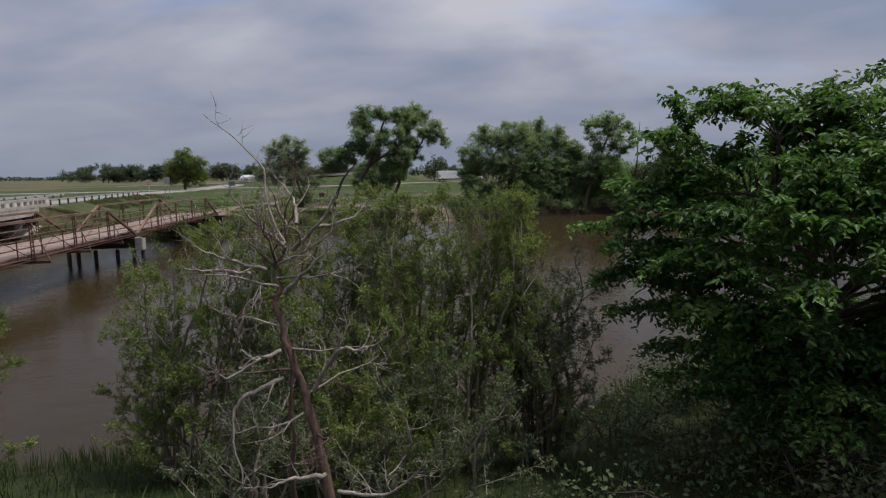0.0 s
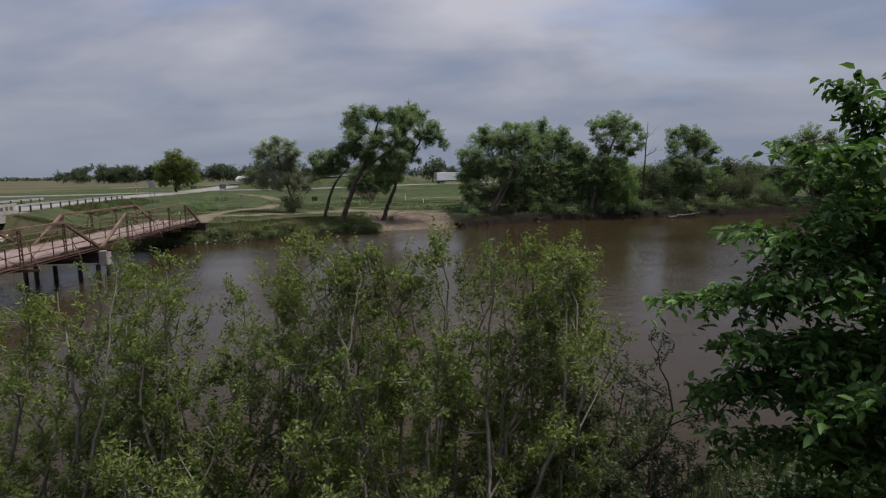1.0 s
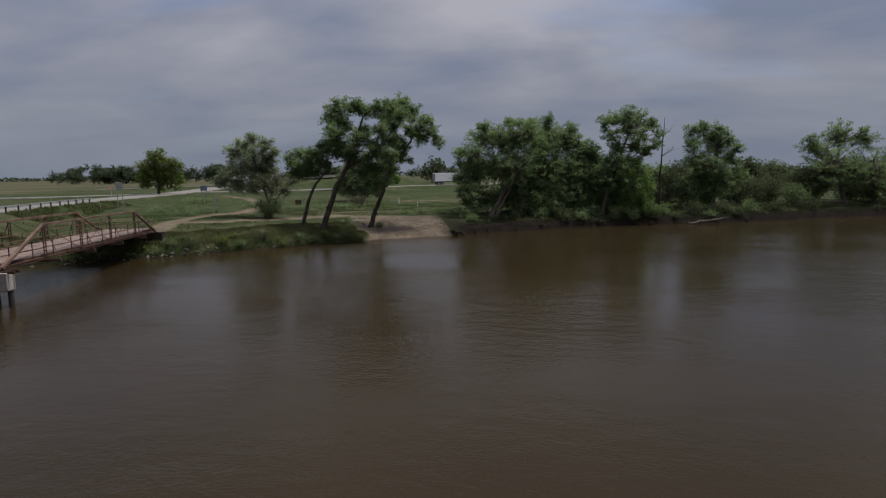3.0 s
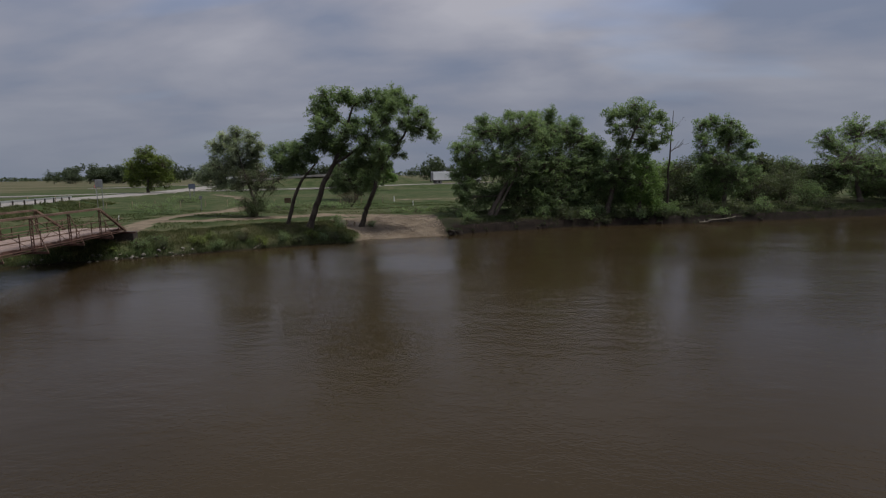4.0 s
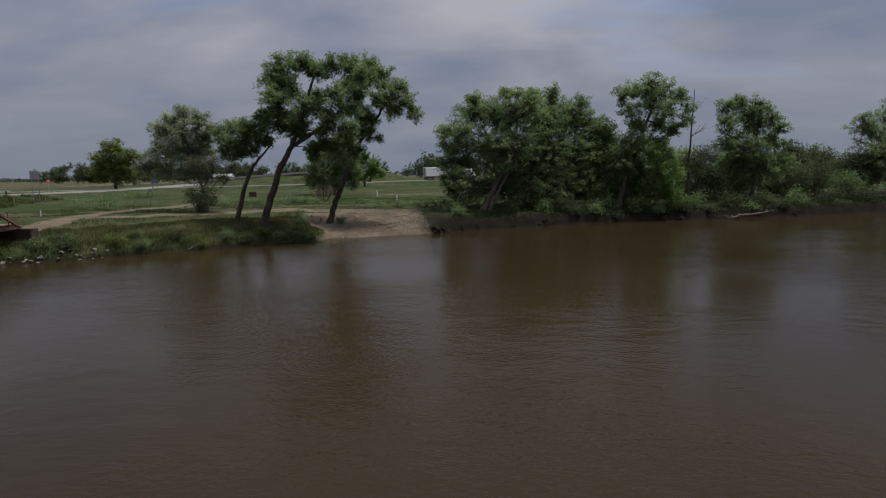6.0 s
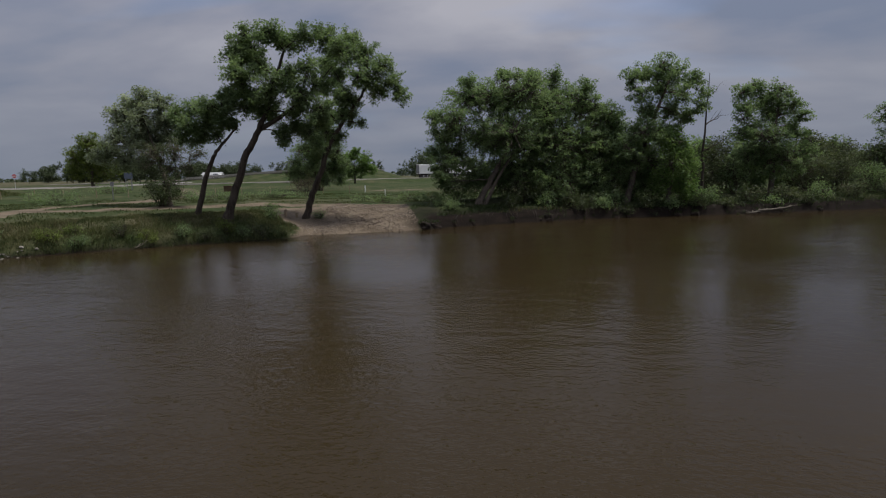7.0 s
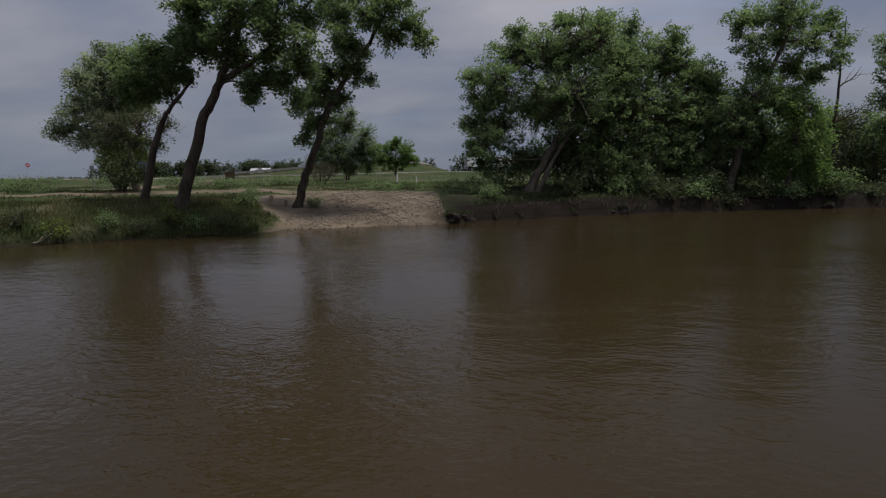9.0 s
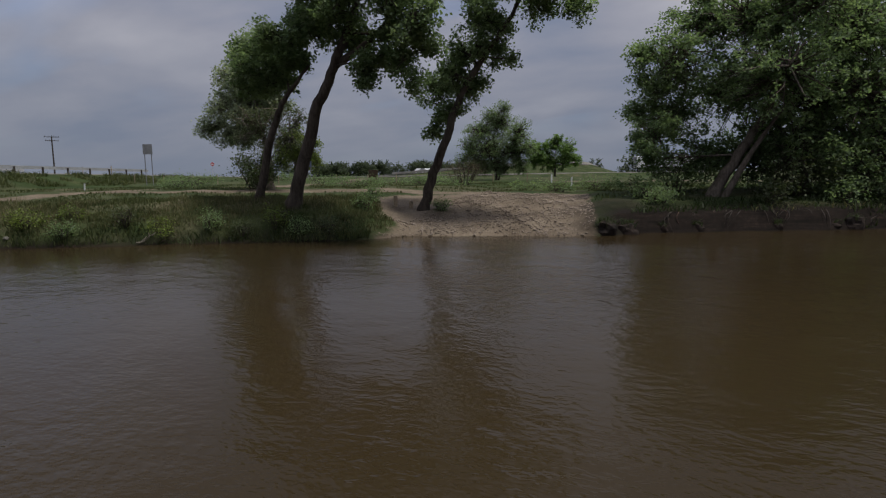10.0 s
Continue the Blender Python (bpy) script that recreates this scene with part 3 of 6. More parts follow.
def thicket(name, label, stems, seed, leafmat="leaf_bush", barkmat="bark_pale", leaf=0.075, forks=6, twigs=8, nodes=4, group=""):
    """Spreading shrub growth: pale stems that fork, twigs along them, and rosettes of narrow leaves at the twigs' joints. stems: (foot x, y, z, tip x, y, z)."""
    rng = np.random.default_rng(seed)
    fx, fy, fz = stems[0][:3]
    org = np.array([fx, fy, fz])
    up = np.array([0, 0, 1.0])
    thing = root(name, fx, fy, fz, label, "thicket", group)
    leaves, tw = [], Stock()

    def level(z):
        """Growth thins out above the common height of the thicket."""
        cap = 6.5 - org[2]
        return np.where(z > cap, cap + 0.25 * (z - cap), z)

    def aside(ax):
        d = rng.normal(size=3)
        d -= ax * (d @ ax)
        return d / np.linalg.norm(d)

    def leafy(line, first, count, reach):
        n = len(line)
        for k in range(count):
            u = first + (1 - first) * (k + rng.uniform()) / count
            i = min(int(u * (n - 1)), n - 2)
            ax = line[i + 1, :3] - line[i, :3]
            p = line[i, :3] + ax * rng.uniform()
            ax = ax / np.linalg.norm(ax)
            d = aside(ax) * 0.8 + ax * 0.5 + up * 0.2
            ln = reach * rng.uniform(0.4, 1.2) * (1.15 - 0.5 * u)
            q = p + d * ln * 0.5 + rng.normal(scale=0.03, size=3)
            e = p + d * ln + up * 0.04
            tw.tube([p, q, e], [0.008, 0.0055, 0.0025], 3, False)
            for v in np.linspace(0.35, 1.0, nodes):
                c = p + (q - p) * 2 * v if v < 0.5 else q + (e - q) * (2 * v - 1)
                leaves.append(c + rng.normal(scale=0.028, size=(int(rng.integers(8, 13)), 3)))

    for sx, sy, sz, tx, ty, tz in stems:
        a, b = np.array([sx, sy, sz - 0.2]) - org, np.array([tx, ty, tz]) - org
        m1 = a + (b - a) * 0.35 + up * 0.25 + rng.normal(scale=0.2, size=3)
        m2 = a + (b - a) * 0.72 + up * 0.15 + rng.normal(scale=0.2, size=3)
        r = rng.uniform(0.022, 0.042)
        line = curve_through([(*a, r), (*m1, r * 0.75), (*m2, r * 0.5), (*b, r * 0.16)], 7)
        line[1:, :3] += rng.normal(scale=0.018, size=(len(line) - 1, 3))
        line[:, 2] = level(line[:, 2])
        st = Stock()
        st.tube(line[:, :3], line[:, 3], 5, False)
        leafy(line, 0.32, twigs + 2, 0.36)
        n = len(line)
        for k in range(forks):
            i = int((0.09 + 0.83 * (k + rng.uniform()) / forks) * (n - 1))
            ax = line[i + 1, :3] - line[i, :3]
            ax /= np.linalg.norm(ax)
            d = aside(ax) * 0.9 + ax * 0.4 + up * 0.1
            ln = rng.uniform(0.6, 1.3) * (1.4 - 1.05 * i / n)
            p, rr = line[i, :3], line[i, 3] * 0.65
            kink = rng.normal(scale=0.09, size=3)
            side = curve_through([(*p, rr), (*(p + d * ln * 0.5 + kink), rr * 0.7), (*(p + d * ln + up * 0.22 * ln), rr * 0.22)], 4)
            side[:, 2] = level(side[:, 2])
            tw.tube(side[:, :3], side[:, 3], 4, False)
            leafy(side, 0.3, twigs, 0.30)
        part("stem", st.mesh("stem", True), barkmat, thing)
    tagged(part("twig", tw.mesh("twig", True), barkmat, thing), kind="stuff")
    leaves = np.concatenate(leaves)
    part("foliage", leaf_mesh("foliage", leaves, leaf, rng, 0.42, up=0.35), leafmat, thing)
    return thing


# ---- ground ----
FAR = np.array([(-3000, -600), (-300, -20), (-120, 30), (-70, 50), (-45, 58), (-36, 61.5), (-30, 65), (-25.2, 68.2), (-17.7, 74.0), (-12.6, 77.2), (-10.7, 78.6), (-9.2, 81.2),
                (-5.2, 83.0), (-1.9, 84.0), (-0.7, 84.9), (0.7, 86.6), (2.6, 88.0), (6.5, 90.6), (13.7, 94.6), (20.8, 96.8), (32.2, 100.0), (44.6, 104.3), (59.4, 110), (90, 122), (200, 165), (800, 380), (3000, 1000)], float)
NEAR = np.array([(-3000, -650), (-300, -75), (-100, -18), (-40, 3), (-12, 10.6), (-4.8, 13.1), (-2.7, 14.0), (3, 15.2), (7.5, 16.4), (8.8, 17.2), (10.3, 19.6), (11.6, 20.7), (17, 24),
                 (32, 31), (70, 48), (200, 100), (800, 310), (3000, 930)], float)


def line_distance(x, y, line):
    """Distance from places to a bent line."""
    best = np.full(x.shape, 1e9)
    for (ax, ay), (bx, by) in zip(line[:-1], line[1:]):
        dx, dy = bx - ax, by - ay
        t = np.clip(((x - ax) * dx + (y - ay) * dy) / (dx * dx + dy * dy), 0, 1)
        best = np.minimum(best, np.hypot(x - ax - t * dx, y - ay - t * dy))
    return best


def along(x, y, line3):
    """Distance to a bent line with heights, and its height at the nearest place."""
    best, h = np.full(x.shape, 1e9), np.zeros(x.shape)
    for (ax, ay, az), (bx, by, bz) in zip(line3[:-1], line3[1:]):
        dx, dy = bx - ax, by - ay
        t = np.clip(((x - ax) * dx + (y - ay) * dy) / (dx * dx + dy * dy), 0, 1)
        d = np.hypot(x - ax - t * dx, y - ay - t * dy)
        h = np.where(d < best, az + t * (bz - az), h)
        best = np.minimum(best, d)
    return best, h


def ease(v, a, b):
    t = np.clip((v - a) / (b - a), 0, 1)
    return t * t * (3 - 2 * t)


HIGHWAY = [(-29, 0, 3.9), (-43.6, 40, 3.9), (-52.6, 62.5, 3.9), (-68, 100, 3.7), (-79, 133, 3.4), (-90, 175, 3.3), (-112, 240, 3.5), (-150, 330, 3.6), (-330, 700, 3.6), (-900, 1800, 3.6)]
CROSS_ROAD = [(-900, 90, 3.0), (-300, 128, 3.0), (-140, 146, 3.1), (-95, 160, 3.3), (-84, 152, 3.4)]
FRONTAGE = [(-90, 178, 3.3), (-58, 178, 3.5), (-38, 192, 3.7), (-20, 213, 3.8), (30, 240, 3.9), (200, 320, 3.9), (700, 560, 3.9)]
RAMP = [(-165, 240, 3.4), (-118, 250, 4.2), (-84, 256, 6.3), (-64, 263, 7.4), (-52, 285, 7.6), (-58, 330, 6.8), (-90, 430, 3.6)]
ROADS = [(HIGHWAY, 4.6), (CROSS_ROAD, 3.6), (FRONTAGE, 3.6), (RAMP, 4.0)]
TRACKS = [np.array(q, float) for q in ([(-30.5, 70.0), (-33, 76), (-35.2, 82), (-36.5, 92), (-34, 99), (-36, 112), (-50, 135), (-68, 158)],
                                       [(-34.6, 81.5), (-29.5, 82.2), (-24, 85.5), (-18, 91.2), (-13.5, 93.2), (-8, 93.5)],
                                       [(-16, 129), (-4, 131), (20, 138), (60, 150)])]


def ground_height(x, y):
    """Height of the land, and how bare, dry, or dark with mud and shade it is."""
    df = line_distance(x, y, FAR) * np.where(y > np.interp(x, FAR[:, 0], FAR[:, 1]), 1, -1)
    dn = line_distance(x, y, NEAR) * np.where(y < np.interp(x, NEAR[:, 0], NEAR[:, 1]), 1, -1)
    wob = 0.22 * vec_noise(x, y, 1.1) + 0.14 * vec_noise(x, y, 2.7, 2.0)
    d = df + wob
    grass = 1.05 * ease(d, -0.1, 1.5) + 0.75 * ease(d, 1.2, 5.5) + 0.35 * ease(d, 5, 16)
    beach = 1.55 * np.clip(d / 8.5, 0, 1) ** 0.9 + 0.35 * ease(d, 7, 14)
    d = d + 0.35 * vec_noise(x, y, 0.55, 7.0) * ease(x, 1, 4)
    cut = 1.0 * ease(d, -0.15, 0.6) + 0.4 * ease(d, 0.7, 3.2) + 0.55 * ease(d, 3, 9)
    xb = x + 0.62 * np.clip(df, 0, 9)
    wb = ease(xb + 0.5 * vec_noise(x, y, 0.9, 3.3), -11.6, -8.2) * (1 - ease(x + 0.3 * df, -1.6, 0.3))
    wc = ease(x + 0.3 * df, -1.6, 0.3)
    zf = grass * (1 - wb - wc) + beach * wb + cut * wc
    zf = zf + 0.7 * ease(df, 18, 70) + 0.10 * vec_noise(x, y, 0.25, 1.0) * ease(df, 1, 6) + 0.05 * vec_noise(x, y, 1.3, 4.0) * ease(df, 1, 4)
    zn = 0.75 * ease(dn + wob, -0.1, 1.2) + 0.75 * ease(dn, 1, 5) + 0.4 * ease(dn, 5, 20) + 0.08 * vec_noise(x, y, 0.8, 3.0) * ease(dn, 0.5, 3)
    deep = -0.25 - 1.2 * ease(-np.maximum(df, dn), 0, 6)
    z = np.where(df > -0.3, np.where(df > 0, zf, np.minimum(zf, 0) - 0.08), np.where(dn > -0.3, zn, deep))
    land = (df > 4) | (dn > 8)
    for line, half in ROADS:
        dist, h = along(x, y, line)
        bank = h - 0.06 - np.maximum(dist - half - 0.8, 0) / 3.2
        z = np.where(land & (bank > z), bank, z)
        z = np.where(land & (dist < half + 0.8), h - 0.06, z)
    bare = np.where(df > -1, wb * ease(-df, -12.0, -9.5), 0.0)
    for tr, w in zip(TRACKS, (1.9, 1.7, 1.2)):
        bare = np.maximum(bare, (1 - ease(line_distance(x, y, tr), w * 0.45, w * 1.25)) * (df > 1) * 0.66)
    bare = np.maximum(bare, 0.75 * (df < -0.3) * (dn < -0.3))
    # cut bank: mud, carried further inland to paint in the grove's shade
    shaded_mud = np.where((df > -1) & (df < 3.5), wc * (1 - 0.85 * ease(d, 1.3, 3.4)) , 0.0)
    shaded_mud = np.maximum(shaded_mud, np.where((df > -1) & (df < 8), 0.75 * (1 - ease(np.abs(x + 0.45 * df - 0.6 + 0.5 * vec_noise(x, y, 1.3, 5.0)), 0.8, 2.4)) * (1 - ease(df, 4.5, 7.5)), 0))
    shaded_mud = np.maximum(shaded_mud, np.where((df > -1) & (df < 1), (1 - wb - wc) * (1 - ease(d, 0.1, 0.6)), 0))
    # near bank: soil darkened to paint the shade under its growth
    shaded_mud = np.maximum(shaded_mud, np.where(dn > -0.5, 0.5 + 0.06 * vec_noise(x, y, 1.4, 2.0), 0))
    # fields in broad strips beyond the highway
    strip = 0.5 + 0.5 * np.sin(0.047 * (y - 0.35 * x) + 1.2 * np.sin(0.013 * y))
    dry = 0.5 * ease(strip, 0.45, 0.75) * ease(df, 75, 130) + 0.25 * ease(df, 170, 260) * (x < -110) + 0.18 * ease(vec_noise(x, y, 0.11, 5.0), 0.0, 0.7) * ease(df, 3, 8) * (1 - ease(df, 40, 60)) + 0.35 * (1 - ease(np.abs(df - 6), 1.5, 5)) * (x < -14)
    dry = dry * ease(along(x, y, RAMP)[0], 22, 34)
    return z, bare, shaded_mud, dry


def ground_at(x, y):
    return float(ground_height(np.array([float(x)]), np.array([float(y)]))[0][0])


def grown(start, stop, step, factor):
    out, s = [start], step
    while abs(out[-1]) < abs(stop):
        s *= factor
        out.append(out[-1] + math.copysign(s, stop - start))
    return out


def build_ground():
    xs = np.array(grown(-48, -3200, 0.8, 1.07)[:0:-1] + list(np.arange(-48, 66, 0.75)) + grown(66, 3200, 0.8, 1.07))
    ys = np.array(grown(-2, -700, 0.8, 1.12)[:0:-1] + list(np.arange(-2, 25, 0.6)) + list(np.arange(25, 58, 3.0)) + list(np.arange(58, 128, 0.62)) + grown(128, 4200, 0.8, 1.06))
    gx, gy = np.meshgrid(xs, ys)
    z, bare, shaded_mud, dry = ground_height(gx.ravel(), gy.ravel())
    nx, ny = len(xs), len(ys)
    i = (np.arange(ny - 1)[:, None] * nx + np.arange(nx - 1)).ravel()
    loops = np.stack([i, i + 1, i + nx + 1, i + nx], 1).ravel()
    me = array_mesh("ground", np.stack([gx.ravel(), gy.ravel(), z], 1), loops, np.full(len(i), 4), True)
    for key, val in (("bare", bare), ("shaded_mud", shaded_mud), ("dry", dry)):
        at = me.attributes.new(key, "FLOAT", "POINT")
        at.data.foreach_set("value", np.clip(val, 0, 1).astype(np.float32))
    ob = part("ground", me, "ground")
    tagged(ob, "grassy river plain with bare sandy beach and dirt tracks", "ground", kind="structure")


build_ground()


def flat_sheet(name, x0, x1, y0, y1, z, material):
    me = bpy.data.meshes.new(name)
    me.from_pydata([(x0, y0, z), (x1, y0, z), (x1, y1, z), (x0, y1, z)], [], [(0, 1, 2, 3)])
    return part(name, me, material)


tagged(flat_sheet("water", -900, 900, -250, 420, 0.0, "water"), "calm brown muddy river with faint ripples", "river", kind="structure")


def ribbon(name, line3, half, material, lift=0.03):
    """A road surface laid along a bent line with heights."""
    pts = curve_through(line3, 8)
    d = np.gradient(pts[:, :2], axis=0)
    d /= np.linalg.norm(d, axis=1)[:, None]
    s = np.stack([d[:, 1], -d[:, 0]], 1) * half
    v, f = [], []
    for k, p in enumerate(pts):
        for sgn, dz in ((-1, -0.25), (-1, 0), (0, 0.05), (1, 0), (1, -0.25)):
            v.append((p[0] + sgn * s[k, 0] * (1.03 if dz == -0.25 else 1), p[1] + sgn * s[k, 1] * (1.03 if dz == -0.25 else 1), p[2] + lift + dz))
        if k:
            for j in range(4):
                a = 5 * (k - 1) + j
                f.append((a, a + 1, a + 6, a + 5))
    me = bpy.data.meshes.new(name)
    me.from_pydata(v, [], f)
    return part(name, me, material)


tagged(ribbon("road", HIGHWAY, 4.5, "asphalt"), "pale worn asphalt highway on a low embankment", "road", kind="structure")
tagged(ribbon("road", CROSS_ROAD, 3.4, "asphalt"), "pale side road across the fields", "road", kind="structure")
tagged(ribbon("road", FRONTAGE, 3.4, "asphalt"), "pale frontage road behind the river trees", "road", kind="structure")
tagged(ribbon("road", RAMP, 3.8, "asphalt"), "distant road climbing a grassy overpass embankment", "road", kind="structure")

# ---- far bank trees ----
GROUP = "trees on the far bank"
tree("cottonwood_tree", "tall leaning cottonwood with bare grey trunk beside the beach",
     [(-15.0, 79.6, 1.7), (-14.0, 79.6, 4.4), (-13.1, 79.6, 6.6), (-12.1, 79.6, 8.3), (-11.3, 79.8, 10.1), (-10.7, 80.1, 12.3), (-10.0, 80.1, 14.2)],
     [(-13.9, 80.1, 13.9, 1.19), (-13.1, 80.8, 15.2, 1.39), (-10.9, 79.2, 15.2, 1.14), (-10.2, 80.6, 14.7, 1.07), (-8.2, 79.4, 14.9, 1.03), (-7.0, 80.6, 15.1, 1.14), (-13.0, 78.8, 12.0, 1.31), (-12.8, 81.2, 13.5, 1.38), (-14.6, 80.4, 10.9, 1.01), (-12.8, 80.0, 10.8, 1.25), (-10.5, 78.2, 11.2, 1.35), (-10.3, 81.6, 12.5, 1.27), (-7.7, 78.6, 12.4, 1.0), (-8.5, 79.0, 10.5, 1.34), (-7.1, 80.2, 11.4, 1.2), (-7.0, 78.4, 9.4, 1.06), (-11.9, 81.0, 9.7, 1.08), (-10.2, 79.2, 7.8, 0.59), (-9.3, 80.2, 8.5, 0.77), (-7.9, 79.0, 8.0, 0.58), (-5.7, 80.0, 14.0, 1.02),
      (-7.2, 78.8, 6.9, 0.56), (-8.7, 80.0, 8.2, 0.71), (-9.9, 79.2, 8.2, 0.66), (-7.0, 79.8, 8.6, 0.58), (-9.4, 80.4, 9.6, 0.85), (-11.6, 80.2, 9.6, 0.77), (-13.4, 80.0, 10.0, 0.79), (-10.0, 79.0, 7.2, 0.38), (-11.4, 78.8, 10.4, 0.86), (-14.6, 80.5, 11.0, 0.76)], 11, density=1.45, leaf=0.165, per=40, barkmat="bark_dark", group=GROUP, base_r=0.35, second=[(-12.1, 79.6, 8.3), (-10.5, 80.1, 9.3), (-8.1, 80.1, 11.0), (-6.4, 80.3, 12.9)])
tree("cottonwood_tree", "leaning cottonwood rooted in the gravel beach",
     [(-11.0, 86.2, 1.1), (-10.3, 86.2, 3.2), (-9.4, 86.2, 5.2), (-8.7, 86.5, 7.5), (-7.5, 86.8, 9.4), (-6.1, 87.0, 11.2), (-4.9, 87.2, 13.2)],
     [(-7.1, 87.2, 15.3, 1.4), (-5.8, 88.4, 15.4, 1.42), (-4.0, 86.4, 13.7, 1.35), (-3.1, 87.6, 12.7, 1.08), (-2.2, 87.2, 11.4, 0.67), (-5.5, 86.0, 13.0, 1.34), (-4.6, 88.0, 12.2, 1.09), (-8.4, 88.8, 13.8, 1.34), (-7.4, 86.8, 11.4, 1.37), (-7.1, 87.8, 9.9, 0.89), (-8.8, 87.4, 9.9, 1.19), (-9.2, 86.4, 8.5, 1.17), (-8.4, 88.0, 8.3, 0.9), (-10.7, 87.4, 8.0, 1.0), (-6.9, 88.0, 16.6, 1.02), (-10.0, 87.4, 6.6, 0.8), (-9.6, 89.2, 14.9, 1.05),
      (-10.7, 87.1, 5.6, 0.62), (-9.2, 86.5, 6.7, 0.73), (-8.4, 87.4, 7.9, 0.74), (-9.4, 87.8, 9.3, 0.69), (-7.4, 86.3, 9.9, 0.72), (-5.9, 87.2, 9.3, 0.43), (-10.3, 88.0, 8.1, 0.63), (-6.8, 87.4, 11.2, 0.74)], 12, density=1.45, leaf=0.165, per=40, barkmat="bark_dark", group=GROUP, base_r=0.32)
tree("cottonwood_tree", "smaller crooked cottonwood with a forked trunk",
     [(-17.6, 79.8, 1.8), (-16.8, 79.8, 4.5), (-16.0, 79.8, 6.3), (-15.2, 79.8, 7.3), (-14.0, 80.0, 8.6)],
     [(-17.7, 80.6, 10.1, 1.04), (-15.7, 79.4, 10.0, 1.18), (-15.1, 80.8, 10.6, 1.02), (-17.4, 79.2, 8.7, 0.91), (-16.9, 80.8, 8.8, 1.12), (-15.0, 79.8, 9.0, 0.81), (-17.3, 80.2, 7.7, 0.74), (-18.9, 80.4, 9.4, 0.76), (-15.9, 80.6, 8.1, 0.55), (-15.3, 79.9, 8.9, 0.72), (-16.7, 80.2, 7.9, 0.79), (-14.7, 79.6, 9.8, 0.83), (-18.1, 80.1, 8.5, 0.98), (-18.7, 79.9, 9.5, 0.86), (-16.6, 80.3, 9.6, 1.1), (-18.4, 79.9, 7.7, 0.68), (-14.3, 79.9, 8.8, 0.54)], 13, leaf=0.165, per=40, barkmat="bark_dark", group=GROUP, base_r=0.24)
tree("silver_poplar", "pale silvery-leaved tree with a spreading crown",
     [(-25.1, 88.4, 2.3), (-25.3, 88.6, 4.1), (-26.0, 88.8, 6.1), (-26.8, 89.0, 8.4), (-27.6, 89.2, 10.7)],
     [(-27.6, 89.6, 12.5, 0.98), (-29.5, 90.2, 11.8, 1.15), (-25.6, 89.1, 11.7, 1.18), (-24.4, 89.6, 11.0, 0.74), (-30.6, 90.1, 10.7, 1.31), (-27.8, 89.2, 10.4, 1.72), (-25.9, 90.1, 9.9, 1.42), (-30.8, 89.6, 8.6, 1.38), (-28.5, 89.0, 8.4, 1.73), (-27.1, 90.0, 8.2, 1.5), (-32.1, 89.6, 7.1, 1.32), (-30.1, 89.9, 6.6, 1.38), (-27.9, 89.3, 6.4, 1.2), (-25.6, 89.9, 8.7, 1.12)],
     14, "leaf_silver", group=GROUP, base_r=0.26, leaf=0.18, density=1.5)
tree("cottonwood_tree", "broad dark cottonwood leaning from the cut bank",
     [(4.1, 95.3, 1.7), (5.3, 96.0, 4.1), (6.6, 96.8, 6.4), (7.2, 97.0, 8.9), (6.8, 97.0, 11.6)],
     [(1.8, 95.6, 9.8, 2.4), (3.3, 98.0, 12.4, 2.5), (6.1, 96.5, 11.9, 2.8), (5.0, 98.6, 8.3, 3.0), (1.3, 97.3, 6.8, 2.2), (0.8, 94.1, 5.1, 1.6), (7.4, 94.5, 8.5, 3.0), (8.5, 95.6, 12.4, 2.8), (-0.1, 95.8, 10.5, 0.9), (2.9, 97.5, 14.1, 0.9), (6.7, 96.9, 14.2, 1.1), (0.5, 94.9, 7.9, 1.1), (9.4, 97.0, 14.3, 1.1), (-0.5, 95.0, 6.8, 0.97), (-0.1, 95.4, 8.7, 1.05), (-0.0, 94.6, 5.1, 0.97), (0.7, 95.0, 3.9, 0.97), (-0.4, 95.0, 10.2, 0.82)],
     15, "leaf_grove", leaf=0.175, per=38, group=GROUP, base_r=0.36, density=1.0, second=[(4.6, 95.1, 1.3), (5.9, 95.7, 4.0), (7.2, 96.3, 6.2), (8.0, 96.5, 7.6)])
tree("cottonwood_tree", "dense cottonwood with foliage down to the bank",
     [(12.2, 100.0, 1.9), (12.2, 100.4, 3.9), (12.8, 100.9, 7.4), (13.7, 101.4, 10.3), (14.0, 101.7, 12.6)],
     [(11.9, 104.2, 12.7, 3.0), (14.8, 101.4, 11.9, 2.8), (17.4, 102.4, 10.6, 2.4), (11.8, 99.6, 7.6, 3.4), (15.6, 101.3, 7.4, 3.2), (9.3, 99.6, 4.5, 3.0), (13.0, 99.6, 4.2, 3.0), (16.6, 101.3, 4.0, 2.8), (12.1, 103.0, 15.3, 1.1), (15.6, 101.1, 13.7, 1.1), (18.7, 102.2, 9.9, 1.3), (18.9, 101.1, 7.3, 1.7)],
     16, "leaf_grove", group=GROUP, base_r=0.38, density=0.95)
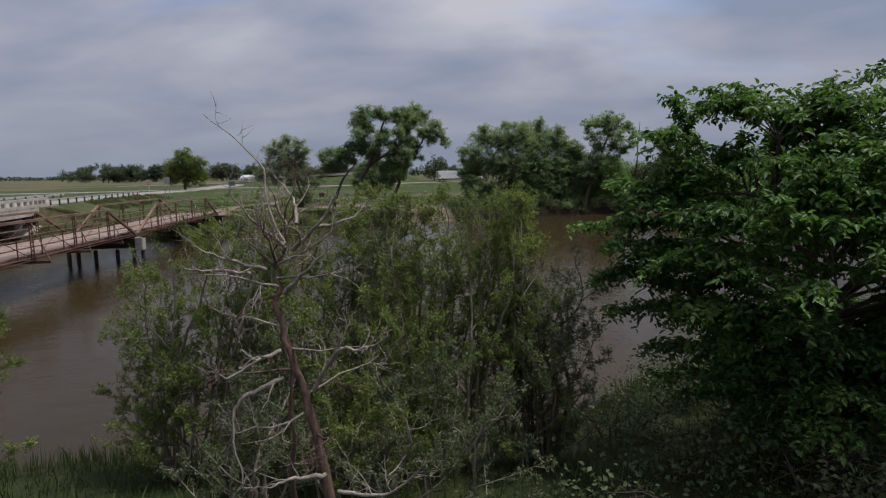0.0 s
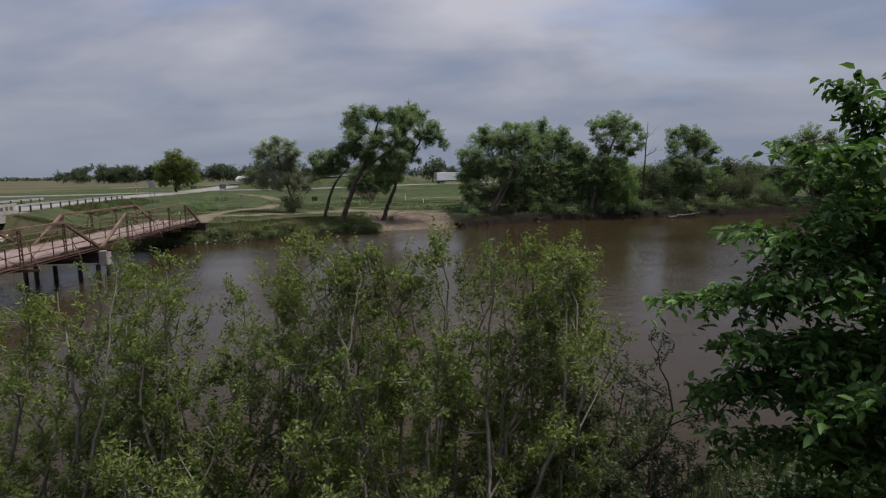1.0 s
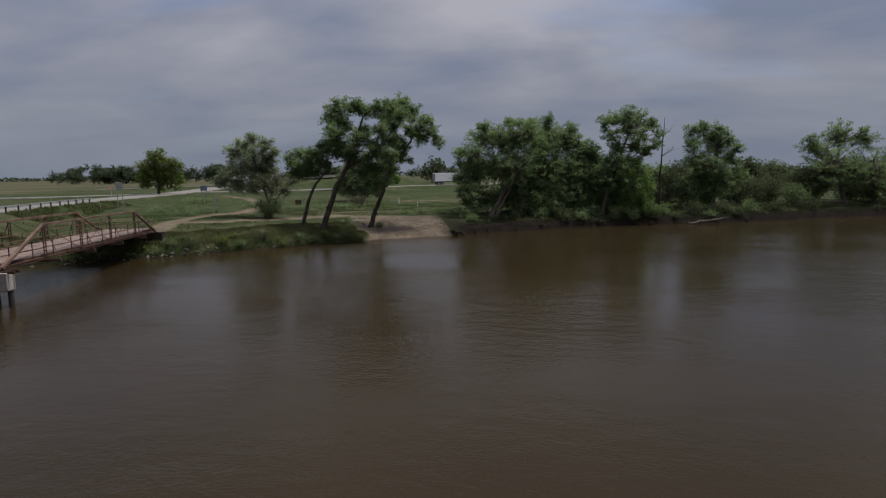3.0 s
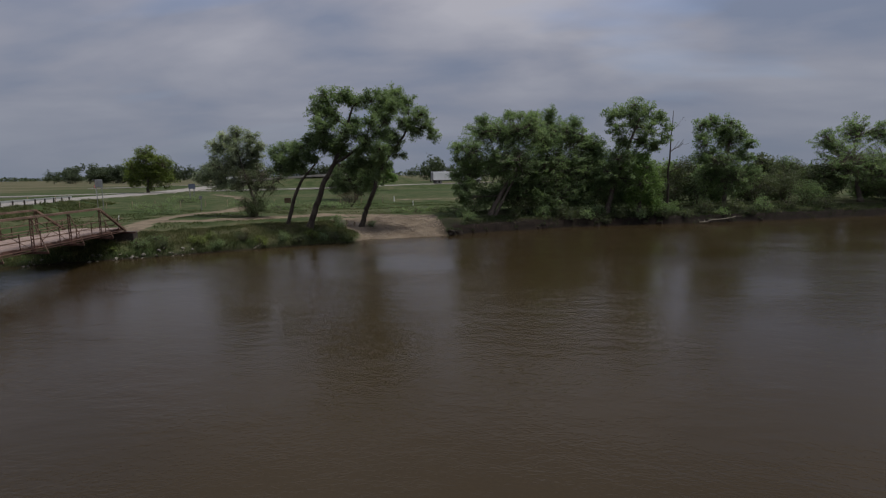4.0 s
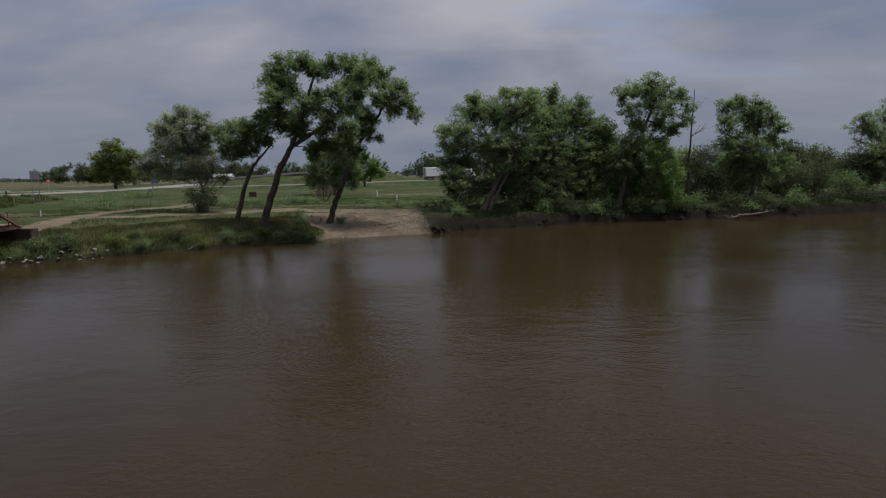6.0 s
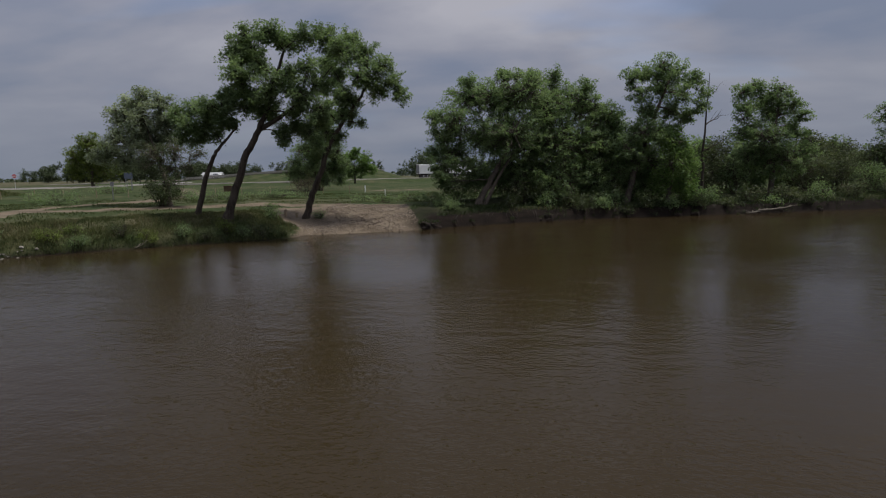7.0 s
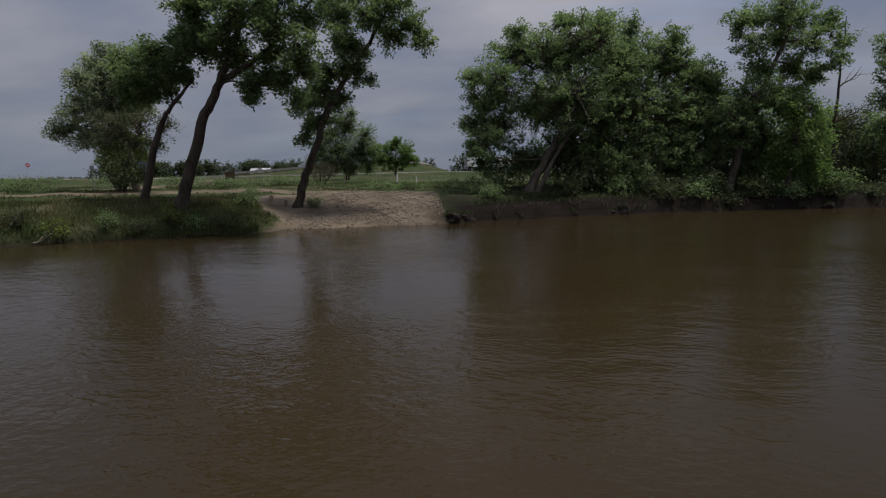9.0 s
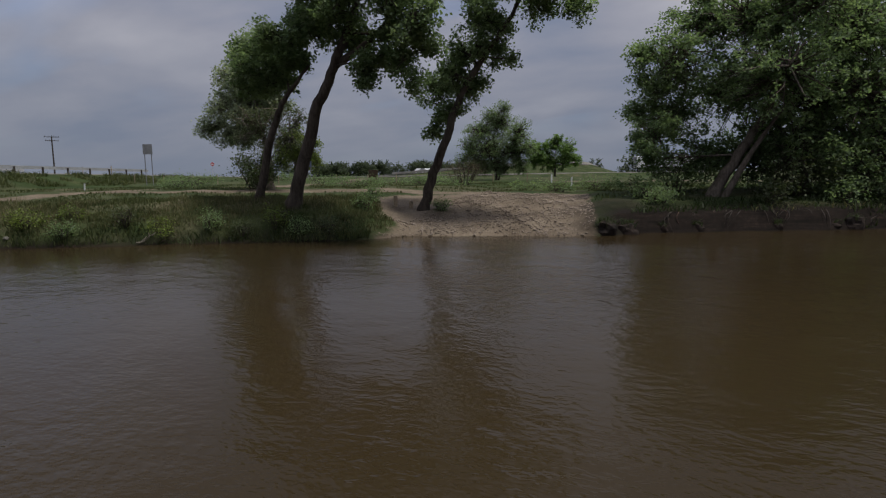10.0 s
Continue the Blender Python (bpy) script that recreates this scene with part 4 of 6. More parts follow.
tree("cottonwood_tree", "tall open-topped cottonwood above the grove",
     [(19.9, 100.5, 1.4), (20.6, 100.5, 4.3), (21.6, 100.8, 7.5), (22.8, 101.0, 10.8), (24.1, 101.1, 14.1)],
     [(20.2, 100.8, 14.5, 1.26), (21.6, 101.8, 15.1, 1.28), (23.0, 99.8, 15.4, 1.38), (25.4, 102.2, 15.1, 1.44), (26.6, 100.8, 14.0, 1.29), (27.8, 101.3, 12.8, 0.78), (20.9, 99.8, 12.7, 1.36), (23.8, 102.4, 13.5, 1.69), (25.1, 99.8, 12.5, 1.51), (22.2, 101.4, 10.9, 1.65), (25.0, 102.4, 10.9, 1.56), (21.3, 99.8, 8.5, 2.09), (23.9, 102.0, 8.4, 1.93), (20.5, 100.8, 6.1, 1.86), (23.1, 101.8, 4.9, 2.04), (18.9, 99.8, 4.9, 1.58), (19.5, 98.8, 7.1, 1.68), (27.3, 100.8, 11.2, 1.03), (26.3, 101.8, 10.3, 1.3), (23.0, 100.8, 14.4, 1.14)],
     17, "leaf_grove", group=GROUP, base_r=0.38, density=0.9)
tree("cottonwood_tree", "shaded young cottonwood filling the grove",
     [(9.0, 98.6, 2.2), (9.2, 98.8, 4.5), (9.6, 99.0, 7.5), (10.2, 99.2, 10.5)],
     [(6.2, 99.6, 4.4, 2.7), (9.4, 98.6, 7.4, 2.8), (10.6, 99.2, 11.0, 2.6), (8.6, 97.6, 4.2, 2.5), (11.5, 97.9, 3.2, 1.9), (3.4, 97.4, 3.8, 1.8)], 24, "leaf_grove", "bark_dark", group=GROUP, base_r=0.26)
tree("cottonwood_tree", "shaded cottonwood between two taller trees of the grove",
     [(18.6, 102.6, 2.2), (18.6, 102.8, 4.5), (18.8, 103.0, 7.0), (19.2, 103.2, 9.0)],
     [(17.6, 101.5, 7.2, 2.5), (19.8, 103.0, 4.8, 2.4), (18.8, 104.0, 9.2, 2.3), (21.5, 104.5, 7.4, 2.4), (16.4, 100.2, 3.2, 1.9), (21.6, 102.0, 3.4, 1.9)], 25, "leaf_grove", "bark_dark", group=GROUP, base_r=0.24)
tree("scrub_tree", "thin brownish half-bare scrub tree beside the silver poplar",
     [(-25.2, 87.4, 2.2), (-25.0, 87.4, 4.0), (-24.2, 87.5, 5.8)],
     [(-21.4, 87.4, 6.9, 1.12), (-23.7, 87.8, 7.3, 1.5), (-25.3, 87.1, 6.9, 1.5), (-24.4, 87.6, 5.6, 1.36), (-22.7, 87.7, 5.7, 1.2), (-26.6, 87.4, 5.9, 0.94)], 26, "leaf_dull", base_r=0.14, density=1.1, per=20, leaf=0.12, second=[(-25.1, 87.4, 2.6), (-24.2, 87.5, 4.2), (-22.6, 87.6, 6.0)])
tree("willow_tree", "bright green drooping tree at the water's edge",
     [(23.9, 99.3, 1.4), (24.1, 99.3, 3.7), (24.4, 99.3, 5.9), (24.6, 99.3, 7.9)],
     [(23.5, 99.8, 8.5, 1.74), (24.6, 98.8, 7.6, 1.59), (26.0, 99.7, 5.9, 1.5), (24.1, 98.7, 5.4, 1.83), (25.4, 99.3, 3.7, 1.61), (23.6, 99.7, 3.6, 1.48), (26.2, 99.0, 2.8, 0.99)], 18, "leaf_willow", group=GROUP, base_r=0.24, droop=0.5, density=0.9)
tree("cottonwood_tree", "upright two-topped cottonwood on the far bank",
     [(37.8, 107.3, 1.7), (37.8, 107.3, 5.0), (38.0, 107.6, 8.4), (38.4, 107.8, 11.8)],
     [(34.3, 107.5, 13.4, 1.32), (35.9, 108.5, 14.1, 1.35), (34.3, 106.5, 11.2, 1.73), (37.2, 108.5, 12.2, 1.35), (38.1, 107.5, 13.3, 1.65), (39.2, 106.5, 11.9, 1.34), (41.2, 108.0, 10.8, 0.99), (38.5, 108.5, 11.0, 2.12), (34.8, 107.5, 8.8, 1.9), (36.5, 105.9, 8.3, 2.31), (40.5, 108.7, 8.8, 1.84), (36.1, 108.1, 6.0, 2.22), (38.3, 106.9, 5.6, 2.51), (40.9, 107.5, 6.2, 1.96)],
     19, "leaf_grove", group=GROUP, base_r=0.34, density=0.9)
tree("cottonwood_tree", "wide flat-topped cottonwood downstream",
     [(62.0, 117.3, 2.0), (61.8, 117.7, 3.6), (61.3, 118.1, 7.4), (61.3, 118.7, 11.3)],
     [(56.3, 116.3, 11.1, 2.4), (62.1, 120.5, 12.8, 2.8), (64.9, 118.8, 12.1, 2.4), (58.3, 115.1, 7.5, 4.1), (64.5, 116.7, 6.6, 4.3), (71.2, 121.3, 7.3, 4.0)],
     20, "leaf_grove", group=GROUP, base_r=0.4, density=0.7)
tree("round_tree", "round light green tree beside the far road",
     [(-29.4, 176.0, ground_at(-29.4, 176.0)), (-29.4, 176.1, 5.6), (-29.5, 176.2, 7.8)],
     [(-33.0, 176.0, 8.3, 2.49), (-29.9, 176.8, 9.5, 2.1), (-26.7, 175.2, 8.6, 2.19), (-30.8, 176.5, 6.3, 2.62), (-27.0, 176.0, 6.3, 2.33), (-34.3, 176.5, 6.0, 1.98), (-24.9, 176.0, 6.2, 1.16), (-28.6, 176.0, 10.7, 1.04)], 22, "leaf_willow", "bark_dark", base_r=0.24, density=0.8, leaf=0.26)
tree("round_tree", "lone round tree beside the highway",
     [(-87.5, 160.8, 3.3), (-87.4, 160.8, 6), (-87, 160.8, 9)],
     [(-90.5, 160.8, 9.6, 3.1), (-86.5, 159.5, 12.6, 3.0), (-83.5, 160.8, 10.2, 3.2), (-87, 161.5, 7.6, 3.6), (-82.2, 160.8, 6.8, 2.3), (-91.6, 161, 7.0, 2.2)], 23, "leaf_bush", base_r=0.4, leaf=0.32, per=30, density=0.55, clump=0.5)


def dead_tree(name, label, line, forks, seed, material="deadwood", base_r=0.16, category="dead tree", twig=2, arms=()):
    """A bare tree: trunk, forks, and crooked twigs off them; arms are long limbs through given bends."""
    rng = np.random.default_rng(seed)
    x0, y0, z0 = line[0]
    thing = root(name, x0, y0, z0, label, category)
    org = np.array(line[0], float)
    n = len(line)
    tr = curve_through([(*(np.array(p) - org), base_r * (1 - 0.85 * k / (n - 1))) for k, p in enumerate(line)], 5)
    tr[1:, :3] += rng.normal(scale=base_r * 0.32, size=(len(tr) - 1, 3))
    low = tr[0].copy()
    low[2] -= 0.5
    low[3] *= 1.4
    part("trunk", Stock().tube(np.vstack([low, tr])[:, :3], np.vstack([low, tr])[:, 3], 8).mesh("trunk", True), material, thing)

    def grow(st, a, d, length, r, depth):
        steps = 5
        p, pts, rad = np.array(a, float), [np.array(a, float)], [r]
        d = np.array(d, float)
        for s in range(steps):
            d = d + rng.normal(scale=0.21, size=3)
            d /= np.linalg.norm(d)
            p = p + d * length / steps
            pts.append(p.copy())
            rad.append(r * (1 - 0.85 * (s + 1) / steps))
        st.tube(pts, rad, 5 if r > 0.012 else 4, False)
        if depth:
            for _ in range(3 if depth > 1 else 3):
                k = int(rng.integers(1, steps))
                q = d + rng.normal(scale=0.75, size=3)
                q /= np.linalg.norm(q)
                grow(st, pts[k], q, length * rng.uniform(0.35, 0.6), max(rad[k] * 0.6, 0.0035), depth - 1)

    for count, (frac, d, length, r) in enumerate(forks):
        st = Stock()
        a = tr[int(frac * (len(tr) - 1)), :3]
        d = np.array(d, float)
        grow(st, a, d / np.linalg.norm(d), length, r, twig)
        part("dead_limb", st.mesh("dead_limb", True), "deadwood" if material == "deadwood_red" and count % 3 else material, thing)
    for bends, r in arms:
        n = len(bends)
        st = Stock()
        arm = curve_through([(*(np.array(p) - org), 1.05 * r * (1 - 0.82 * k / (n - 1))) for k, p in enumerate(bends)], 6)
        arm[1:, :3] += rng.normal(scale=0.35 * r, size=(len(arm) - 1, 3))
        st.tube(arm[:, :3], arm[:, 3], 6, False)
        for k in range(2, len(arm) - 1, 2):
            d = arm[k + 1, :3] - arm[k - 1, :3]
            d = d / np.linalg.norm(d) + rng.normal(scale=0.6, size=3)
            grow(st, arm[k, :3], d / np.linalg.norm(d), rng.uniform(0.15, 0.45), max(arm[k, 3] * 0.5, 0.004), 1)
        part("dead_limb", st.mesh("dead_limb", True), "deadwood", thing)
    return thing


dead_tree("dead_snag", "thin dead grey snag among the grove trees", [(28.9, 104.0, 1.9), (28.9, 104.0, 6.0), (29.1, 104.2, 10.7), (29.5, 104.4, 15.4)],
          [(0.45, (1, 0, 0.9), 3.0, 0.09), (0.62, (0.9, 0, 1.2), 3.2, 0.08), (0.75, (-0.8, 0, 1.2), 2.0, 0.05), (0.85, (0.8, 0.2, 1.6), 2.4, 0.04)], 5, "bark_dark", 0.2, twig=1)

# understory along the right-hand bank
BRUSH = "brush along the bank"
UNDER = [(14.4, 95.4, 0.55, 0.50, 0.80), (16.6, 96.0, 0.75, 0.50, 0.95), (19.2, 96.8, 0.95, 0.50, 0.50), (21.2, 97.5, 0.55, 0.50, 0.65), (24.0, 98.3, 0.75, 0.50, 0.80), (27.0, 99.1, 0.95, 0.50, 0.95), (30.2, 100.1, 0.55, 0.50, 0.50), (35.6, 101.8, 0.75, 0.50, 0.65), (40.0, 103.4, 0.95, 0.50, 0.80), (7.2, 93.6, 0.8, 0.7, 0.9), (10.6, 95.8, 1.0, 0.8, 1.0), (13.2, 96.8, 1.2, 0.8, 1.3), (15.6, 97.4, 1.0, 0.8, 0.9), (18.0, 98.1, 1.1, 0.8, 1.3), (22.4, 99.4, 1.2, 0.9, 1.4), (25.6, 100.2, 1.3, 0.9, 1.2), (28.6, 101.2, 1.0, 0.8, 1.4), (33.6, 102.6, 1.4, 0.9, 1.6), (38.0, 104.2, 1.6, 1.0, 1.5), (42.2, 105.8, 1.4, 1.0, 1.8), (47.0, 107.8, 1.6, 1.1, 1.8), (53.0, 110.0, 1.8, 1.2, 2.0), (1.8, 96.6, 1.8, 1.6, 2.6), (8.5, 96.8, 2.4, 2.0, 3.0), (17.5, 102.5, 2.6, 2.2, 3.6), (20.5, 101.5, 2.0, 1.6, 2.8), (29.5, 107, 2.2, 2.2, 3.6), (31.0, 109.5, 3.2, 2.6, 6.0),
         (34.5, 108.5, 2.6, 2.2, 4.6), (44.5, 112, 3.0, 2.4, 4.6), (48.5, 113, 3.2, 2.4, 5.0), (51.5, 112.5, 2.6, 2.2, 3.6), (55.0, 116, 3.6, 2.6, 6.2), (67, 119, 3.4, 2.6, 5.2), (75, 122, 4, 3, 7.0),
         (82, 127, 5, 3, 8.5), (90, 130, 5, 3, 7.5), (45.5, 119, 4.5, 3, 6.5), (52, 122, 5, 3, 7.0), (38, 121, 4.5, 3, 7.5), (27, 117, 4, 3, 8.0), (17, 109, 4, 3, 7.5)]
for k, (x, y, rx, ry, h) in enumerate(UNDER):
    big = h > 5.5
    shrub("bush", "dark dense brush beneath the far bank trees" if not big else "tall tangled thicket behind the far bank", x, y, ground_at(x, y) - 0.05, rx, ry, h, 40 + k,
          ("leaf_dull", "leaf_grove", "leaf_dull")[k % 3], 0.2 if not big else 0.27, 26, clump=0.36, group=BRUSH, density=0.7)
rng = np.random.default_rng(88)
for k in range(15):
    x = 29.0 + 4.6 * k + rng.uniform(-1.5, 1.5)
    y = 111.5 + 0.36 * (x - 29) + rng.uniform(-2.0, 3.0) + (4 if k % 2 else 0)
    h = rng.uniform(5.2, 8.2) - (1.2 if k % 3 == 0 else 0)
    z = ground_at(x, y)
    crown = [(x + rng.uniform(-2.4, 2.4), y + rng.uniform(-1.6, 1.6), z + h * q, rng.uniform(1.5, 2.2)) for q in (0.16, 0.2, 0.34, 0.42, 0.55, 0.66, 0.8)]
    tree("scrub_tree", ("leafy scrub tree with low boughs behind the far bank", "dull green scrub tree among the far bank growth")[k % 2], [(x, y, z), (x + 0.2, y, z + 0.35 * h), (x, y + 0.2, z + 0.8 * h)], crown, 600 + k,
         ("leaf_grove", "leaf_dull", "leaf_cottonwood")[k % 3], "bark_dark", leaf=0.36, per=12, density=0.62, clump=0.42, base_r=0.16, group="scrub behind the far bank", sides=6)
tree("meadow_tree", "feathery many-stemmed round tree in the meadow",
     [(-22.1, 125.0, ground_at(-22.1, 125.0)), (-22.3, 125.0, 5.0), (-22.6, 125.2, 8.0)],
     [(-24.1, 125.0, 8.6, 2.25), (-21.9, 125.8, 9.7, 2.25), (-19.0, 124.2, 8.0, 2.02), (-22.8, 124.5, 6.4, 2.69), (-20.0, 125.6, 6.1, 2.38), (-25.6, 125.3, 6.5, 2.11), (-18.0, 125.0, 6.5, 1.25), (-21.3, 125.0, 11.2, 1.19), (-22.4, 125.5, 4.5, 1.76), (-24.5, 124.5, 4.8, 1.6), (-19.0, 125.0, 4.5, 1.25), (-26.6, 125.0, 5.2, 1.14), (-23.1, 125.5, 10.7, 1.13), (-21.0, 124.4, 3.9, 1.2), (-23.6, 124.6, 3.9, 1.2), (-18.6, 124.8, 4.0, 1.0), (-25.8, 125.0, 4.1, 1.0)], 170, "leaf_cottonwood", "bark_dark", leaf=0.15, per=24, density=1.3, base_r=0.2, second=[(-21.8, 125.0, ground_at(-21.8, 125.0)), (-21.2, 124.8, 4.6), (-20.3, 124.6, 7.0)])
shrub("bush", "brown half-bare bush behind the gravel beach", -18.6, 108.0, ground_at(-18.6, 108.0) - 0.05, 2.4, 1.8, 2.6, 171, "leaf_brown", 0.10, 16, 12, 0.3)
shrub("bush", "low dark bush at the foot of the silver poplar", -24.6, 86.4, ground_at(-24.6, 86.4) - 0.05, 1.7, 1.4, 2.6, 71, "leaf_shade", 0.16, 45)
for x, y, h, s in ((-12.4, 82.2, 0.9, 72), (-13.6, 84.6, 0.9, 73), (-9.9, 86.4, 0.6, 74)):
    shrub("weed_clump", "leafy weed clump growing at the beach edge", x, y, ground_at(x, y) - 0.05, 0.6, 0.5, h, s, "leaf_cottonwood", 0.12, 26, clump=0.16, category="weeds")
for k, (x, off, r, h) in enumerate(((-33.5, 1.2, 0.8, 0.7), (-31.0, 1.8, 0.9, 0.8), (-29.0, 0.9, 0.7, 0.6), (-27.2, 1.5, 0.9, 0.8), (-25.4, 0.8, 0.7, 0.7), (-23.2, 1.3, 0.9, 0.8), (-21.6, 0.7, 0.7, 0.7), (-19.8, 1.2, 0.9, 0.9), (-18.2, 0.7, 0.8, 0.8), (-16.6, 0.9, 0.9, 0.9), (-15.2, 0.6, 0.8, 0.8), (-14.0, 0.9, 0.8, 0.9), (-12.9, 0.6, 0.7, 0.8), (-12.0, 0.9, 0.7, 0.7), (-22.6, 2.6, 0.9, 0.6), (-26.6, 2.9, 1.0, 0.6))):
    y = float(np.interp(x, FAR[:, 0], FAR[:, 1])) + off
    shrub("weed_clump", ("dark green weeds hanging over the grassy bank", "dull brown-green weeds on the grassy bank")[k % 3 == 1], x, y, ground_at(x, y) - 0.1, r, r * 0.7, h, 400 + k, ("leaf_cottonwood", "leaf_dull", "leaf_bush")[k % 3], 0.10, 30, clump=0.16, category="weeds", group="weeds on the bank")
for x, y, rx, h, s in ((-40, 92, 2.0, 1.5, 75), (-45, 98, 2.6, 1.8, 76), (-27, 102, 3.0, 1.3, 77), (-20, 104, 3.0, 1.2, 78), (-52, 118, 2.8, 1.6, 79), (-35, 107, 2.4, 1.3, 80)):
    shrub("weed_clump", "tall green weeds in the meadow", x, y, ground_at(x, y) - 0.05, rx * 1.3, rx * 0.8, h * 0.6, s, "leaf_cottonwood", 0.15, 34, clump=0.26, category="weeds")

for k, (x, y, rx, h) in enumerate(((-6.0, 97.0, 1.6, 0.8), (-3.2, 97.6, 1.8, 0.9), (-0.6, 96.4, 1.6, 1.0), (0.8, 92.6, 1.2, 0.9), (1.6, 90.6, 0.9, 0.9), (-8.5, 97.2, 1.4, 0.6))):
    shrub("weed_clump", "dark green weeds behind the gravel beach", x, y, ground_at(x, y) - 0.05, rx, 0.9, h, 160 + k, "leaf_cottonwood", 0.13, 30, clump=0.18, category="weeds")

# ---- near bank: thicket, dead tree and the broad-leaved tree ----
rng = np.random.default_rng(41)
CROWN = [(5.4, 13.3, 30, 1.9), (2.9, 13.3, 30, 2.0), (0.5, 12.9, 23, 1.8), (-2.2, 10.2, 4, 0.4), (4.2, 11.6, 15, 2.0), (7.5, 13.5, 14, 0.9), (5.8, 10.2, 5, 1.3), (2.8, 10.6, 6, 1.5), (6.9, 13.6, 12, 0.7)]
for n, (cx, cy, count, spread) in enumerate(CROWN):
    stems = []
    for _ in range(count):
        a, r = rng.uniform(0, 6.28), spread * rng.uniform(0.1, 1.0) ** 0.6
        tx, ty = cx + r * math.cos(a), cy + (0.5 if n < 3 else 0.85) * r * math.sin(a)
        tz = 6.72 - max(0.0, tx - 7.1) * 1.2 - max(0.0, 2.2 - tx) * 0.4 - max(0.0, ty - 13.8) * 0.8 - (rng.uniform() ** 2.0) * 2.6
        if n == 5:
            tz = rng.uniform(3.4, 5.5)
        if n in (6, 7):
            tz = rng.uniform(2.6, 4.3)
        if n == 4:
            tz = rng.uniform(3.0, 5.0)
        sx, sy = cx + 0.3 * (tx - cx) + rng.uniform(-0.3, 0.3), cy - 0.7 + 0.3 * (ty - cy) + rng.uniform(-0.3, 0.3)
        stems.append((sx, sy, ground_at(sx, sy), tx, ty, max(tz, 2.4)))
    thicket("thicket", ("tall green thicket of upright pale stems on the near bank", "loose leafy thicket with pale upright stems", "sprawling leafy thicket over the near bank", "small leafy thicket at the waterside", "lower leafy thicket around the dead tree", "darker sparse-leaved brush at the side of the thicket", "low leafy brush at the foot of the dead tree", "low leafy brush in front of the tall thicket", "narrow leafy thicket at the edge of the taller growth")[n],
            stems, 42 + n, leafmat="leaf_dull" if n in (5, 6, 7) else "leaf_bush", barkmat="bark_dark" if n == 5 else "bark_pale", leaf=0.053, group="near bank growth")


